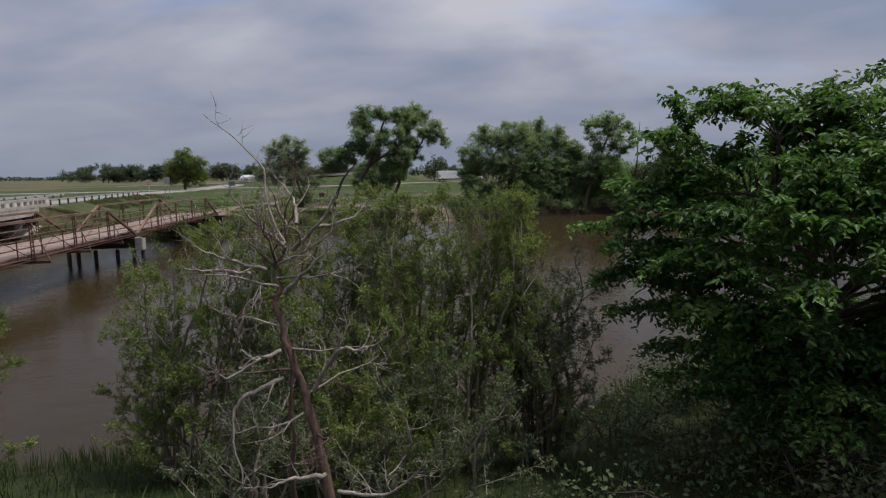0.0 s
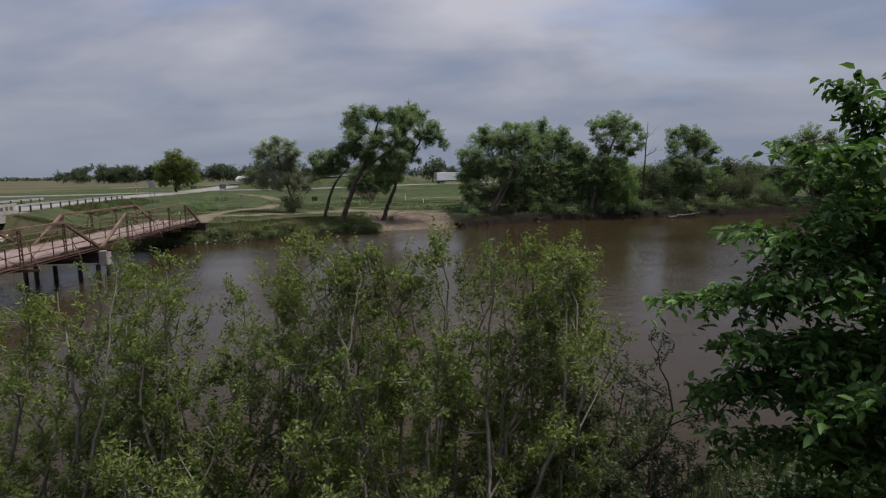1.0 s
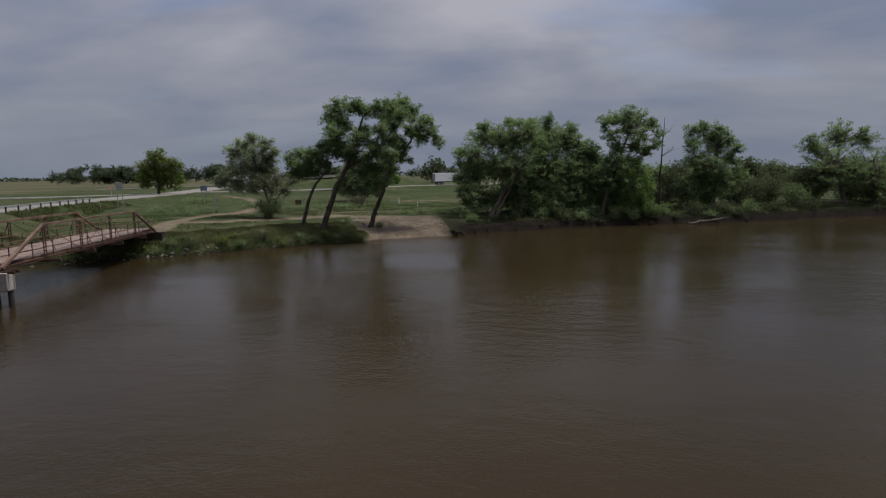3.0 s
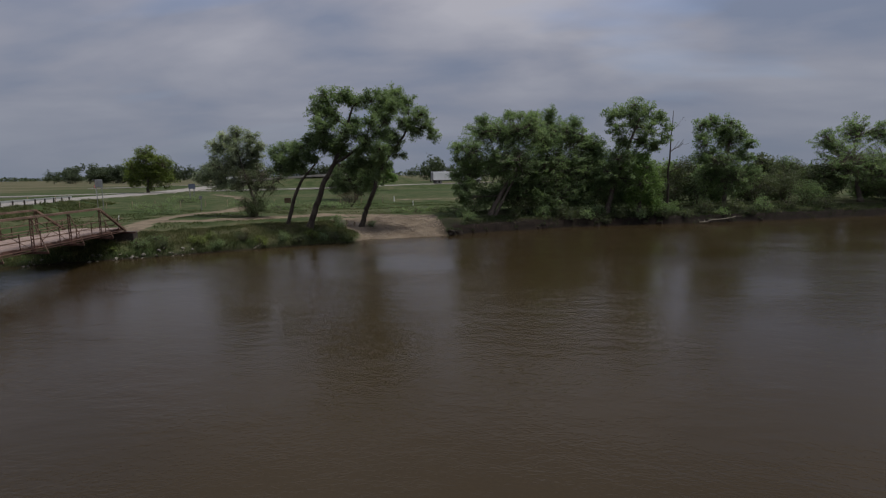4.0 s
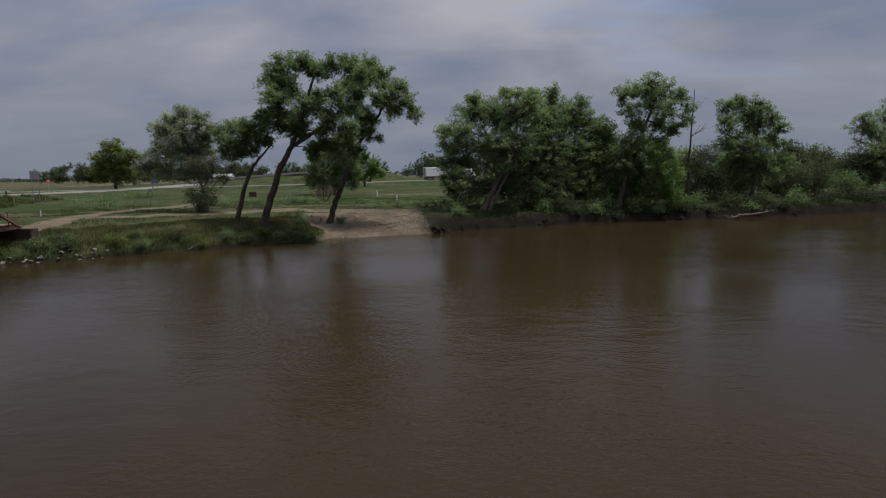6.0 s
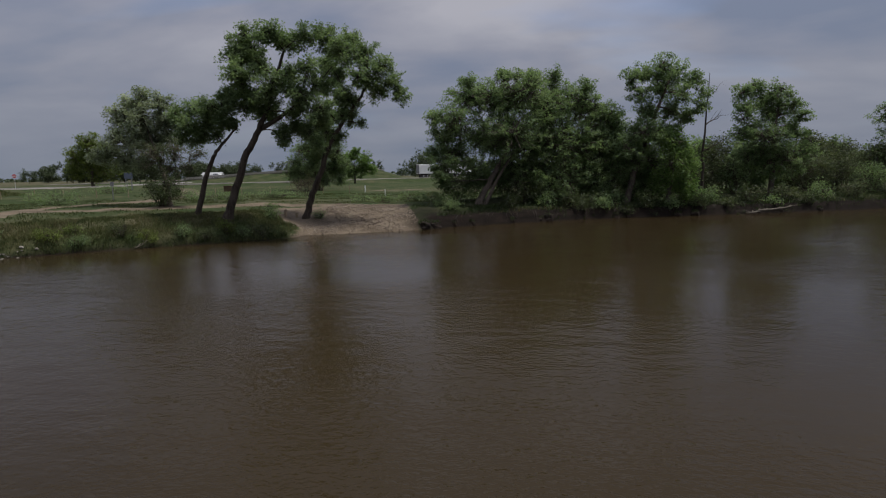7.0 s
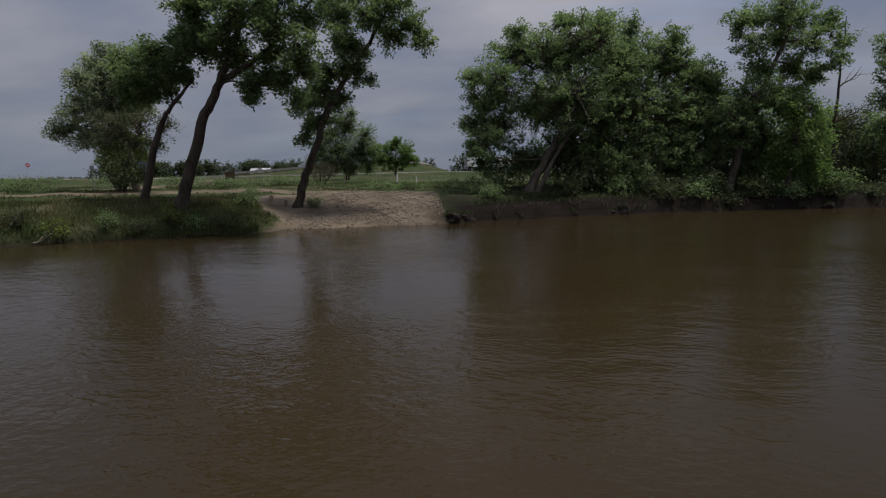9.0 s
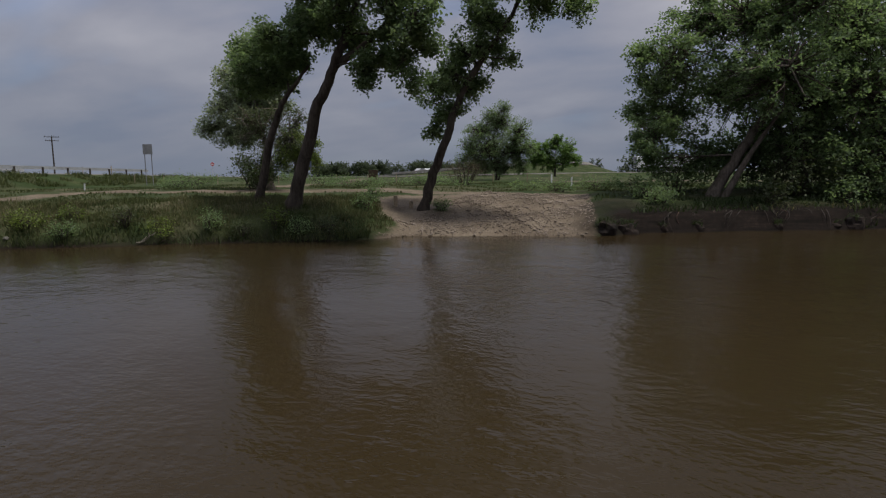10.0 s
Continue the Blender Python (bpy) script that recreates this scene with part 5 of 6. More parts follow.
def layered_tree(name, label, trunk, tips, extra, seed, leaf, base_r, group):
    """A tree of long near-level boughs in layers, with flat side twigs and leaves that hang from them."""
    rng = np.random.default_rng(seed)
    org = np.array(trunk[0], float)
    thing = root(name, *trunk[0], label, "tree", group)
    n = len(trunk)
    line = curve_through([(*(np.array(p) - org), base_r * (1 - 0.75 * k / (n - 1))) for k, p in enumerate(trunk)], 6)
    low = line[0].copy()
    low[2] -= 0.5
    low[3] *= 1.4
    pts = np.vstack([low, line])
    part("trunk", Stock().tube(pts[:, :3], pts[:, 3], 10).mesh("trunk", True), "bark_dark", thing)
    top = trunk[-1][2]
    ends = [np.array(p, float) for p in tips]
    for _ in range(extra):
        a, h = rng.uniform(0, 2 * np.pi), rng.uniform(2.4, 8.3)
        wide = (4.2 if h < 7.2 else 4.2 - 1.5 * (h - 7.2)) * (1.0 if h > 4.5 else 0.8) * rng.uniform(0.1, 1.0) ** 0.5
        ends.append(np.array([trunk[1][0] + 0.5 + wide * math.cos(a), trunk[1][1] + 0.75 * wide * math.sin(a), h]))
    for _ in range(extra // 2):
        a, r = rng.uniform(0, 2 * np.pi), rng.uniform(0.0, 1.0) ** 0.5
        ends.append(np.array([trunk[1][0] + 0.9 + 4.3 * r * math.cos(a), trunk[1][1] + 2.2 * r * math.sin(a), 8.25 - 1.2 * r * r + 0.09 * 4.3 * r * math.cos(a) - rng.uniform(0, 0.6)]))
    for _ in range(extra // 3):
        ends.append(np.array([trunk[1][0] + rng.uniform(-1.2, 4.0), trunk[1][1] - rng.uniform(0.6, 1.9), rng.uniform(3.2, 7.2)]))
    leaves, tw = [], Stock()
    up = np.array([0, 0, 1.0])
    nodes = [line[2:]]
    for k in range(9):
        a, h = 2 * np.pi * k / 9 + rng.uniform(-0.3, 0.3), rng.uniform(3.6, 6.3)
        s0 = line[int(rng.integers(len(line) // 2, len(line)))]
        out = rng.uniform(1.2, 2.8)
        e = np.array([line[0, 0] + out * math.cos(a) - 0.4, line[0, 1] + 0.75 * out * math.sin(a), h])
        leader = curve_through([(*s0[:3], s0[3] * 0.7), (*((s0[:3] + e) / 2 + up * 0.25 + rng.normal(scale=0.15, size=3)), s0[3] * 0.5), (*e, s0[3] * 0.25)], 6)
        part("limb", Stock().tube(leader[:, :3], leader[:, 3], 7, False).mesh("limb", True), "bark_dark", thing)
        nodes.append(leader[2:])
    nodes = np.concatenate(nodes)
    for e in ends:
        e = e - org
        gap = np.linalg.norm(nodes[:, :3] - e, axis=1)
        k = int(np.argmin(gap + 2.0 * np.maximum(0, nodes[:, 2] - e[2] + 0.2 * gap) + rng.uniform(0, 0.5, len(nodes)) + np.maximum(0, 1.0 - gap)))
        a, flat = nodes[k, :3], gap[k]
        r = min(nodes[k, 3] * 0.7, 0.012 + 0.010 * flat)
        m1 = a + (e - a) * 0.4 + up * 0.10 * flat + rng.normal(scale=0.10, size=3)
        m2 = a + (e - a) * 0.75 + up * 0.08 * flat + rng.normal(scale=0.08, size=3)
        bough = curve_through([(*a, r), (*m1, r * 0.7), (*m2, r * 0.45), (*e, r * 0.12)], 8)
        part("bough", Stock().tube(bough[:, :3], bough[:, 3], 5, False).mesh("bough", True), "bark_dark", thing)
        length = np.linalg.norm(e - a)
        count = int(8 + 9.5 * length)
        for q in range(count):
            u = 0.22 + 0.78 * (q + rng.uniform()) / count
            i = min(int(u * (len(bough) - 1)), len(bough) - 2)
            p = bough[i, :3] + (bough[i + 1, :3] - bough[i, :3]) * rng.uniform()
            ax = bough[i + 1, :3] - bough[i, :3]
            ax = ax / np.linalg.norm(ax)
            side = np.cross(ax, up) * (1 if q % 2 else -1)
            d = side * rng.uniform(0.45, 1.0) + ax * 0.75 + up * rng.uniform(-0.4, 0.3)
            d /= np.linalg.norm(d)
            ln = rng.uniform(0.3, 0.85) * (1.15 - 0.7 * u) + 0.12
            c, f = p + d * ln * 0.5 + up * 0.05 * ln, p + d * ln - up * 0.16 * ln
            tw.tube([p, c, f], [0.006, 0.0045, 0.002], 3, False)
            v = np.linspace(0.12, 1.05, int(5 + 17 * ln))[:, None]
            leaves.append(p + (c - p) * 2 * np.minimum(v, 0.5) + (f - c) * 2 * np.maximum(v - 0.5, 0) + rng.normal(scale=0.022, size=(len(v), 3)))
    tagged(part("twig", tw.mesh("twig", True), "bark_dark", thing), kind="stuff")
    leaves = np.concatenate(leaves)
    part("crown", leaf_mesh("crown", leaves, leaf, rng, 0.52, up=0.9, fine=True, droop=1.3), "leaf_broad", thing)
    return thing


layered_tree("broadleaf_tree", "broad-leaved tree with dark layered drooping boughs", [(12.8, 12.8, 1.3), (12.6, 12.8, 2.4), (12.5, 12.9, 3.4), (12.3, 12.9, 4.6), (12.2, 13.0, 6.2)],
             [(8.35, 13.8, 5.9), (10.0, 13.4, 8.2), (9.7, 12.8, 7.6), (8.7, 13.3, 5.0), (9.0, 13.3, 6.8), (9.6, 13.4, 4.4), (9.8, 13.8, 3.4), (10.6, 13.0, 8.3), (9.8, 12.6, 7.0), (10.2, 12.0, 6.0), (9.4, 12.8, 5.6), (9.8, 13.8, 7.6), (10.9, 12.6, 8.2), (11.2, 13.2, 8.4), (12.4, 12.8, 8.4),
              # the lower boughs past x 16, out of view, are added to shade the undergrowth
              (13.4, 12.6, 8.5), (10.4, 12.2, 4.6), (10.8, 11.6, 5.0), (9.9, 14.3, 5.0), (10.4, 14.6, 6.4), (10.0, 13.2, 4.2), (16.6, 12.4, 7.0), (17.2, 13.2, 5.4), (16.4, 11.4, 4.4), (8.6, 13.4, 4.9), (8.8, 13.0, 5.6), (9.0, 13.6, 4.2), (9.1, 13.2, 6.2), (9.3, 13.6, 5.3), (14.4, 12.8, 8.9), (15.6, 13.0, 9.1), (16.6, 12.6, 9.0), (15.0, 12.2, 8.2), (17.4, 12.8, 8.2), (13.6, 13.4, 8.7), (12.6, 12.4, 7.6), (14.0, 12.0, 7.0), (15.2, 11.8, 6.2)], 135, 34, 0.122, 0.24, "near bank growth")
# bushes added to fill the tree's shade, which is put into their leaf colour
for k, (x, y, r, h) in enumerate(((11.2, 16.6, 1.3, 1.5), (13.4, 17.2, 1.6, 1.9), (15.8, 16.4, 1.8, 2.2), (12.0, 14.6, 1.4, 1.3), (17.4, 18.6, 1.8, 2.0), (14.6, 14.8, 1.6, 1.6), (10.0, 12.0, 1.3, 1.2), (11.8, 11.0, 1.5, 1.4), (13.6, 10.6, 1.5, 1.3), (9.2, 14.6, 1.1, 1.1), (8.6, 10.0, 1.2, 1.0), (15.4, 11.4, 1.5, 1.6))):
    shrub("bush", "added undergrowth with the shade of the broad-leaved tree in its dark leaves", x, y, ground_at(x, y) - 0.05, r, r * 0.85, h, 140 + k, "leaf_shade", 0.10, 30, clump=0.2, group="near bank growth")
dead_tree("dead_tree", "dead tree with bleached crooked limbs and red-brown broken trunk",
          [(5.5, 6.4, 1.7), (5.42, 6.45, 3.2), (5.2, 6.6, 4.6), (4.95, 6.75, 5.3), (4.74, 6.9, 5.85), (4.75, 7.0, 6.2), (4.87, 7.1, 6.7)],
          [(0.8, (-0.9, -0.2, 0.35), 0.8, 0.015), (0.84, (0.8, 0.1, 0.6), 0.8, 0.014), (0.88, (-0.5, 0.3, 0.8), 0.7, 0.013), (0.92, (0.4, 0.5, 0.8), 0.7, 0.012), (0.78, (0.9, 0.3, 0.3), 0.9, 0.014), (0.96, (-0.7, 0.3, 0.5), 0.6, 0.012), (0.72, (-0.9, 0.1, 0.3), 0.8, 0.013),
           (0.75, (-0.7, -0.3, 0.5), 0.9, 0.014), (0.8, (-0.3, 0.3, 0.8), 0.8, 0.013), (0.86, (0.2, -0.3, 0.8), 0.7, 0.013), (0.9, (0.6, 0.2, 0.6), 0.7, 0.012), (0.95, (-0.4, -0.2, 0.7), 0.6, 0.012),
           (0.7, (0.8, 0.1, 0.5), 0.8, 0.013), (0.62, (-0.8, 0.2, 0.2), 0.8, 0.013), (0.55, (0.7, -0.4, 0.1), 0.8, 0.013), (0.5, (-0.6, -0.5, 0.0), 0.7, 0.013), (0.45, (0.6, 0.4, 0.3), 0.9, 0.013), (0.42, (-0.7, -0.3, -0.2), 0.9, 0.014), (0.38, (0.5, -0.6, 0.3), 0.8, 0.013)],
          9, "deadwood_red", 0.062, twig=3,
          arms=[([(4.85, 6.7, 5.21), (4.61, 6.5, 5.12), (4.51, 6.4, 4.95), (4.61, 6.3, 4.42)], 0.026),
                ([(4.84, 6.7, 5.46), (4.71, 6.5, 5.43), (4.48, 6.4, 5.31), (4.41, 6.3, 5.48)], 0.02),
                ([(4.63, 6.95, 6.14), (4.38, 6.6, 6.31), (4.23, 6.4, 6.44)], 0.02),
                ([(4.55, 6.8, 6.13), (4.33, 6.5, 6.21), (4.19, 6.3, 6.25)], 0.017),
                ([(4.8, 7.0, 6.34), (4.61, 6.8, 6.6), (4.44, 6.7, 6.87)], 0.018),
                ([(4.8, 7.0, 6.37), (4.61, 7.1, 6.72), (4.52, 7.2, 7.11), (3.95, 7.3, 7.57)], 0.016),
                ([(4.92, 7.0, 6.55), (4.82, 7.2, 6.78), (4.6, 7.3, 6.98)], 0.018),
                ([(4.87, 7.0, 6.31), (5.16, 6.9, 6.56), (5.38, 6.8, 6.85)], 0.02),
                ([(4.81, 6.9, 5.93), (5.11, 6.7, 6.18), (5.39, 6.6, 6.42)], 0.02),
                ([(5.12, 6.7, 5.11), (5.38, 6.6, 5.49), (5.68, 6.5, 5.56), (5.87, 6.4, 5.72)], 0.022),
                ([(5.13, 7.0, 6.53), (5.4, 7.2, 6.6), (5.5, 7.3, 6.75)], 0.013),
                ([(5.26, 6.5, 4.43), (5.01, 6.3, 4.48), (4.86, 6.2, 4.46)], 0.022),
                ([(5.37, 6.5, 4.28), (5.88, 6.3, 4.42), (6.16, 6.2, 4.73)], 0.018)])
dead_tree("dead_sapling", "split red-brown trunk leaning beside the dead tree", [(4.9, 6.9, 1.7), (4.85, 6.85, 3.3), (4.86, 6.8, 4.6), (4.9, 6.8, 5.45)],
          [(0.8, (0.6, 0.1, 0.7), 0.7, 0.010), (0.95, (-0.3, 0.0, 1.0), 0.5, 0.009), (0.6, (0.8, -0.1, 0.2), 0.6, 0.010)], 10, "deadwood_red", 0.055, twig=2)

# ---- old truss bridge ----
BRIDGE_END = Vector((-28.9, 69.0, 0))
BU = Vector((0.2124, -0.9772, 0))
BN = Vector((-0.9772, -0.2124, 0))
BRIDGE_W, CHORD_Z, TRUSS_H, DECK_Z = 5.0, 2.36, 2.25, 2.62


def truss_span(start, length, label, panels=5):
    """One pony-truss span: two trusses with end posts, laced posts, rods and outriggers, floor beams, deck and rails."""
    thing = root("truss_bridge", start.x, start.y, 0, label, "bridge", "spans of the old bridge")

    def at(s, w, z):
        return BU * s + BN * w + Vector((0, 0, z))

    step = length / panels
    top = CHORD_Z + TRUSS_H
    for w, outer in ((0.0, -1), (BRIDGE_W, 1)):
        for dz in (-0.07, 0.07):
            part("bottom_chord", Stock().beam(at(0.1, w, CHORD_Z + dz), at(length - 0.1, w, CHORD_Z + dz), 0.16, 0.05), "rust", thing)
        part("end_post", Stock().beam(at(0.12, w, CHORD_Z), at(step, w, top), 0.20, 0.17), "rust_pale", thing)
        part("end_post", Stock().beam(at(length - 0.12, w, CHORD_Z), at(length - step, w, top), 0.20, 0.17), "rust_pale", thing)
        part("top_chord", Stock().beam(at(step - 0.1, w, top), at(length - step + 0.1, w, top), 0.20, 0.15), "rust_pale", thing)
        for k in range(1, panels):
            s = k * step
            st = Stock()
            for ds in (-0.13, 0.13):
                st.beam(at(s + ds, w, CHORD_Z - 0.25), at(s + ds, w, top - 0.08), 0.045, 0.07, BU)
            for j in range(8):
                z0 = CHORD_Z + 0.1 + j * 0.255
                sg = 1 if j % 2 else -1
                st.beam(at(s - 0.13 * sg, w, z0), at(s + 0.13 * sg, w, z0 + 0.255), 0.02, 0.045, BN)
            part("post", st, "rust", thing)
            part("gusset", Stock().beam(at(s - 0.24, w, CHORD_Z), at(s + 0.24, w, CHORD_Z), 0.08, 0.26), "rust", thing)
            part("outrigger", Stock().beam(at(s, w + outer * 0.05, top - 0.1), at(s, w + outer * 0.95, CHORD_Z - 0.22), 0.045, 0.045, BU), "rust_pale", thing)
        for k in range(1, panels - 1):
            s = k * step
            a, b = (s, s + step) if k <= panels // 2 else (s + step, s)
            part("diagonal_rod", Stock().tube([at(a, w, top - 0.05), at(b, w, CHORD_Z)], [0.022, 0.022], 6), "rust", thing)
            if k == panels // 2:
                part("diagonal_rod", Stock().tube([at(b, w, top - 0.05), at(a, w, CHORD_Z)], [0.022, 0.022], 6), "rust", thing)
        for z in (DECK_Z + 0.42, DECK_Z + 0.88):
            part("guard_rail", Stock().beam(at(0, w - outer * 0.20, z), at(length, w - outer * 0.20, z), 0.05, 0.07), "rust_pale", thing)
        for k in range(2 * panels):
            s = (k + 0.5) * step / 2
            part("rail_post", Stock().beam(at(s, w - outer * 0.14, DECK_Z - 0.2), at(s, w - outer * 0.14, DECK_Z + 0.95), 0.05, 0.05, BU), "rust", thing)
        part("edge_stringer", Stock().beam(at(0, w - outer * 0.30, DECK_Z - 0.16), at(length, w - outer * 0.30, DECK_Z - 0.16), 0.12, 0.26), "rust", thing)
    for k in range(0, panels + 1):
        s = min(max(k * step, 0.25), length - 0.25)
        part("floor_beam", Stock().beam(at(s, -0.95, CHORD_Z - 0.2), at(s, BRIDGE_W + 0.95, CHORD_Z - 0.2), 0.10, 0.16), "rust", thing)
    for w in (1.4, 2.5, 3.6):
        part("stringer", Stock().beam(at(0, w, DECK_Z - 0.2), at(length, w, DECK_Z - 0.2), 0.12, 0.24), "timber_dark", thing)
    return thing


SPANS = ((0.0, 23.5, "rusty steel pony truss span resting on the bank and a pier"), (23.5, 23.5, "rusty steel pony truss span between two river piers"), (47.0, 16.0, "rusty steel pony truss span reaching the near bank"))
span_things = [truss_span(BRIDGE_END + BU * s, ln, lb) for s, ln, lb in SPANS]


def bridge_pier(s):
    c = BRIDGE_END + BU * s
    thing = root("bridge_pier", c.x, c.y, 0, "timber pier cap coloured dark for the deck's shade, with a pale concrete block on round piles", "pier", "piers of the old bridge")
    ang = math.atan2(BN.y, BN.x)
    # the shadow under the deck is put into the cap's dark timber colour
    cap = part("cap", bevelled_box(5.6, 0.5, 0.8, 0.04), "timber_dark", thing)
    end = part("bearing_block", bevelled_box(0.62, 0.75, 1.12, 0.05), "concrete", thing, "pale concrete bearing block")
    end.matrix_local = Matrix.Translation(BN * -0.25 + Vector((0, 0, 1.60))) @ Matrix.Rotation(ang, 4, "Z")
    cap.matrix_local = Matrix.Translation(BN * 2.9 + Vector((0, 0, 1.62))) @ Matrix.Rotation(ang, 4, "Z")
    for k, w in enumerate((-0.35, 0.25, 1.7, 3.3, 4.8, 5.4)):
        p = BN * w + BU * (0.14 if k % 2 else -0.14)
        part("pier_post", Stock().tube([p + Vector((0, 0, -1.6)), p + Vector((0, 0, 1.1))], [0.17, 0.15], 10), "timber_dark", thing)
    return thing


for s in (23.5, 47.0):
    bridge_pier(s)
ab = BRIDGE_END + BU * -0.5 + BN * 2.5
abut = part("bridge_abutment", bevelled_box(6.2, 1.0, 2.4, 0.05), "timber_dark")
abut.matrix_world = Matrix.Translation(Vector((ab.x, ab.y, 1.0))) @ Matrix.Rotation(math.atan2(BN.y, BN.x), 4, "Z")
tagged(abut, "dark stained abutment wall at the end of the old bridge", "abutment")

# ---- highway bridge over the river ----


def highway_bridge():
    pts = curve_through([p for p in HIGHWAY[:3]], 14)
    pts = pts[pts[:, 1] > 4]
    thing = root("highway_bridge", pts[-1, 0], pts[-1, 1], 0, "low concrete highway bridge with open parapet rails", "bridge")
    org = Vector((pts[-1, 0], pts[-1, 1], 0))
    d = np.gradient(pts[:, :2], axis=0)
    d /= np.linalg.norm(d, axis=1)[:, None]
    sd = np.stack([d[:, 1], -d[:, 0]], 1)

    def at(k, w, z):
        return Vector((pts[k, 0] + sd[k, 0] * w, pts[k, 1] + sd[k, 1] * w, pts[k, 2] + z)) - org

    for k in range(len(pts) - 1):
        part("deck_slab", Stock().beam(at(k, 0, -0.5), at(k + 1, 0, -0.5), 10.6, 0.85), "concrete", thing)
        for w in (5.15, -5.15):
            part("curb", Stock().beam(at(k, w, 0.10), at(k + 1, w, 0.10), 0.34, 0.34), "concrete", thing)
            part("parapet_rail", Stock().beam(at(k, w, 0.86), at(k + 1, w, 0.86), 0.30, 0.30), "concrete", thing)
            part("parapet_post", Stock().beam(at(k, w, 0.2), at(k, w, 0.75), 0.28, 0.36, (d[k, 0], d[k, 1], 0)), "concrete", thing)
    for k in range(3, len(pts) - 3, 6):
        for w in (-3.6, 0, 3.6):
            part("column", Stock().tube([at(k, w, -5.4), at(k, w, -0.85)], [0.42, 0.42], 12), "concrete", thing)
    k = len(pts) - 1
    for w in (5.3, -5.3):
        part("wing_wall", Stock().beam(at(k, w, -0.7), at(k, w, -0.7) + Vector((-2.2, 5.2, -0.4)), 0.4, 1.5), "concrete", thing)
    part("slope_paving", Stock().beam(at(k, 0, -1.6) + Vector((0.6, -1.5, 0)), at(k, 0, -3.2) + Vector((2.3, -5.5, 0)), 11.0, 0.3), "concrete", thing)
    return thing


highway_bridge()


def guard_rail(side, y0, y1, label):
    """A corrugated steel rail on short posts beside the highway."""
    pts = curve_through(HIGHWAY, 24)
    pts = pts[(pts[:, 1] > y0) & (pts[:, 1] < y1)]
    d = np.gradient(pts[:, :2], axis=0)
    d /= np.linalg.norm(d, axis=1)[:, None]
    line = [Vector((p[0] + e[1] * side, p[1] - e[0] * side, p[2])) for p, e in zip(pts, d)]
    org = line[0].copy()
    thing = root("guard_rail", org.x, org.y, org.z, label, "guard rail", "highway guard rails")
    st = Stock()
    for a, b in zip(line[:-1], line[1:]):
        for dz in (0.52, 0.68):
            st.beam(a - org + Vector((0, 0, dz)), b - org + Vector((0, 0, dz)), 0.06, 0.15)
    part("rail", st, "galv", thing)
    run, last = 0.0, line[0]
    for p in line:
        run += (p - last).length
        last = p
        if run >= 1.9 or p is line[0]:
            run = 0.0
            part("post", Stock().beam(p - org + Vector((0.12, 0, -0.4)), p - org + Vector((0.12, 0, 0.66)), 0.14, 0.14, (1, 0, 0)), "timber_dark", thing)
    return thing


guard_rail(4.9, 63, 106, "galvanised guard rail on dark posts beside the highway")
guard_rail(-4.9, 63, 98, "galvanised guard rail along the far side of the highway")



def ramp_barrier():
    """The pale barrier along the distant overpass road."""
    pts = curve_through(RAMP[1:6], 10)
    org = Vector(pts[0])
    thing = root("road_barrier", *org, "pale barrier rail along the distant overpass", "guard rail")
    st = Stock()
    for a, b in zip(pts[:-1], pts[1:]):
        st.beam(Vector(a) - org + Vector((3.0, -3.4, 0.55)), Vector(b) - org + Vector((3.0, -3.4, 0.55)), 0.3, 0.75)
    part("rail", st, "concrete", thing)


ramp_barrier()

# ---- things on the plain ----


def semi_truck(x, y, z, heading):
    thing = root("semi_trailer_truck", x, y, z, "parked truck with a long plain white box trailer", "truck")
    thing.rotation_euler = (0, 0, heading)
    part("box_body", bevelled_box(13.6, 2.6, 2.85, 0.05, (6.8, 0, 2.6)), "white", thing)
    part("rear_door", bevelled_box(0.05, 2.4, 2.6, 0.01, (-0.03, 0, 2.6)), "sign_back", thing, "grey rear door")
    part("chassis", bevelled_box(13.2, 1.0, 0.25, 0.02, (6.8, 0, 1.02)), "black", thing)
    for xx in (1.4, 2.7, 11.6, 12.8, 17.2):
        for yy in (-1.05, 1.05):
            wheel = part("wheel", Stock().tube([(xx, yy - 0.17, 0.5), (xx, yy + 0.17, 0.5)], [0.5, 0.5], 14), "black", thing)
            part("rim", Stock().tube([(xx, yy - 0.18, 0.5), (xx, yy + 0.18, 0.5)], [0.27, 0.27], 12), "galv", wheel)
    part("cab", bevelled_box(2.3, 2.45, 2.5, 0.2, (15.4, 0, 2.2)), "white", thing)
    part("bonnet", bevelled_box(1.7, 2.1, 1.2, 0.2, (17.3, 0, 1.5)), "white", thing)
    part("windscreen", bevelled_box(0.06, 2.0, 0.8, 0.02, (16.57, 0, 2.75)), "glass", thing)
    return thing




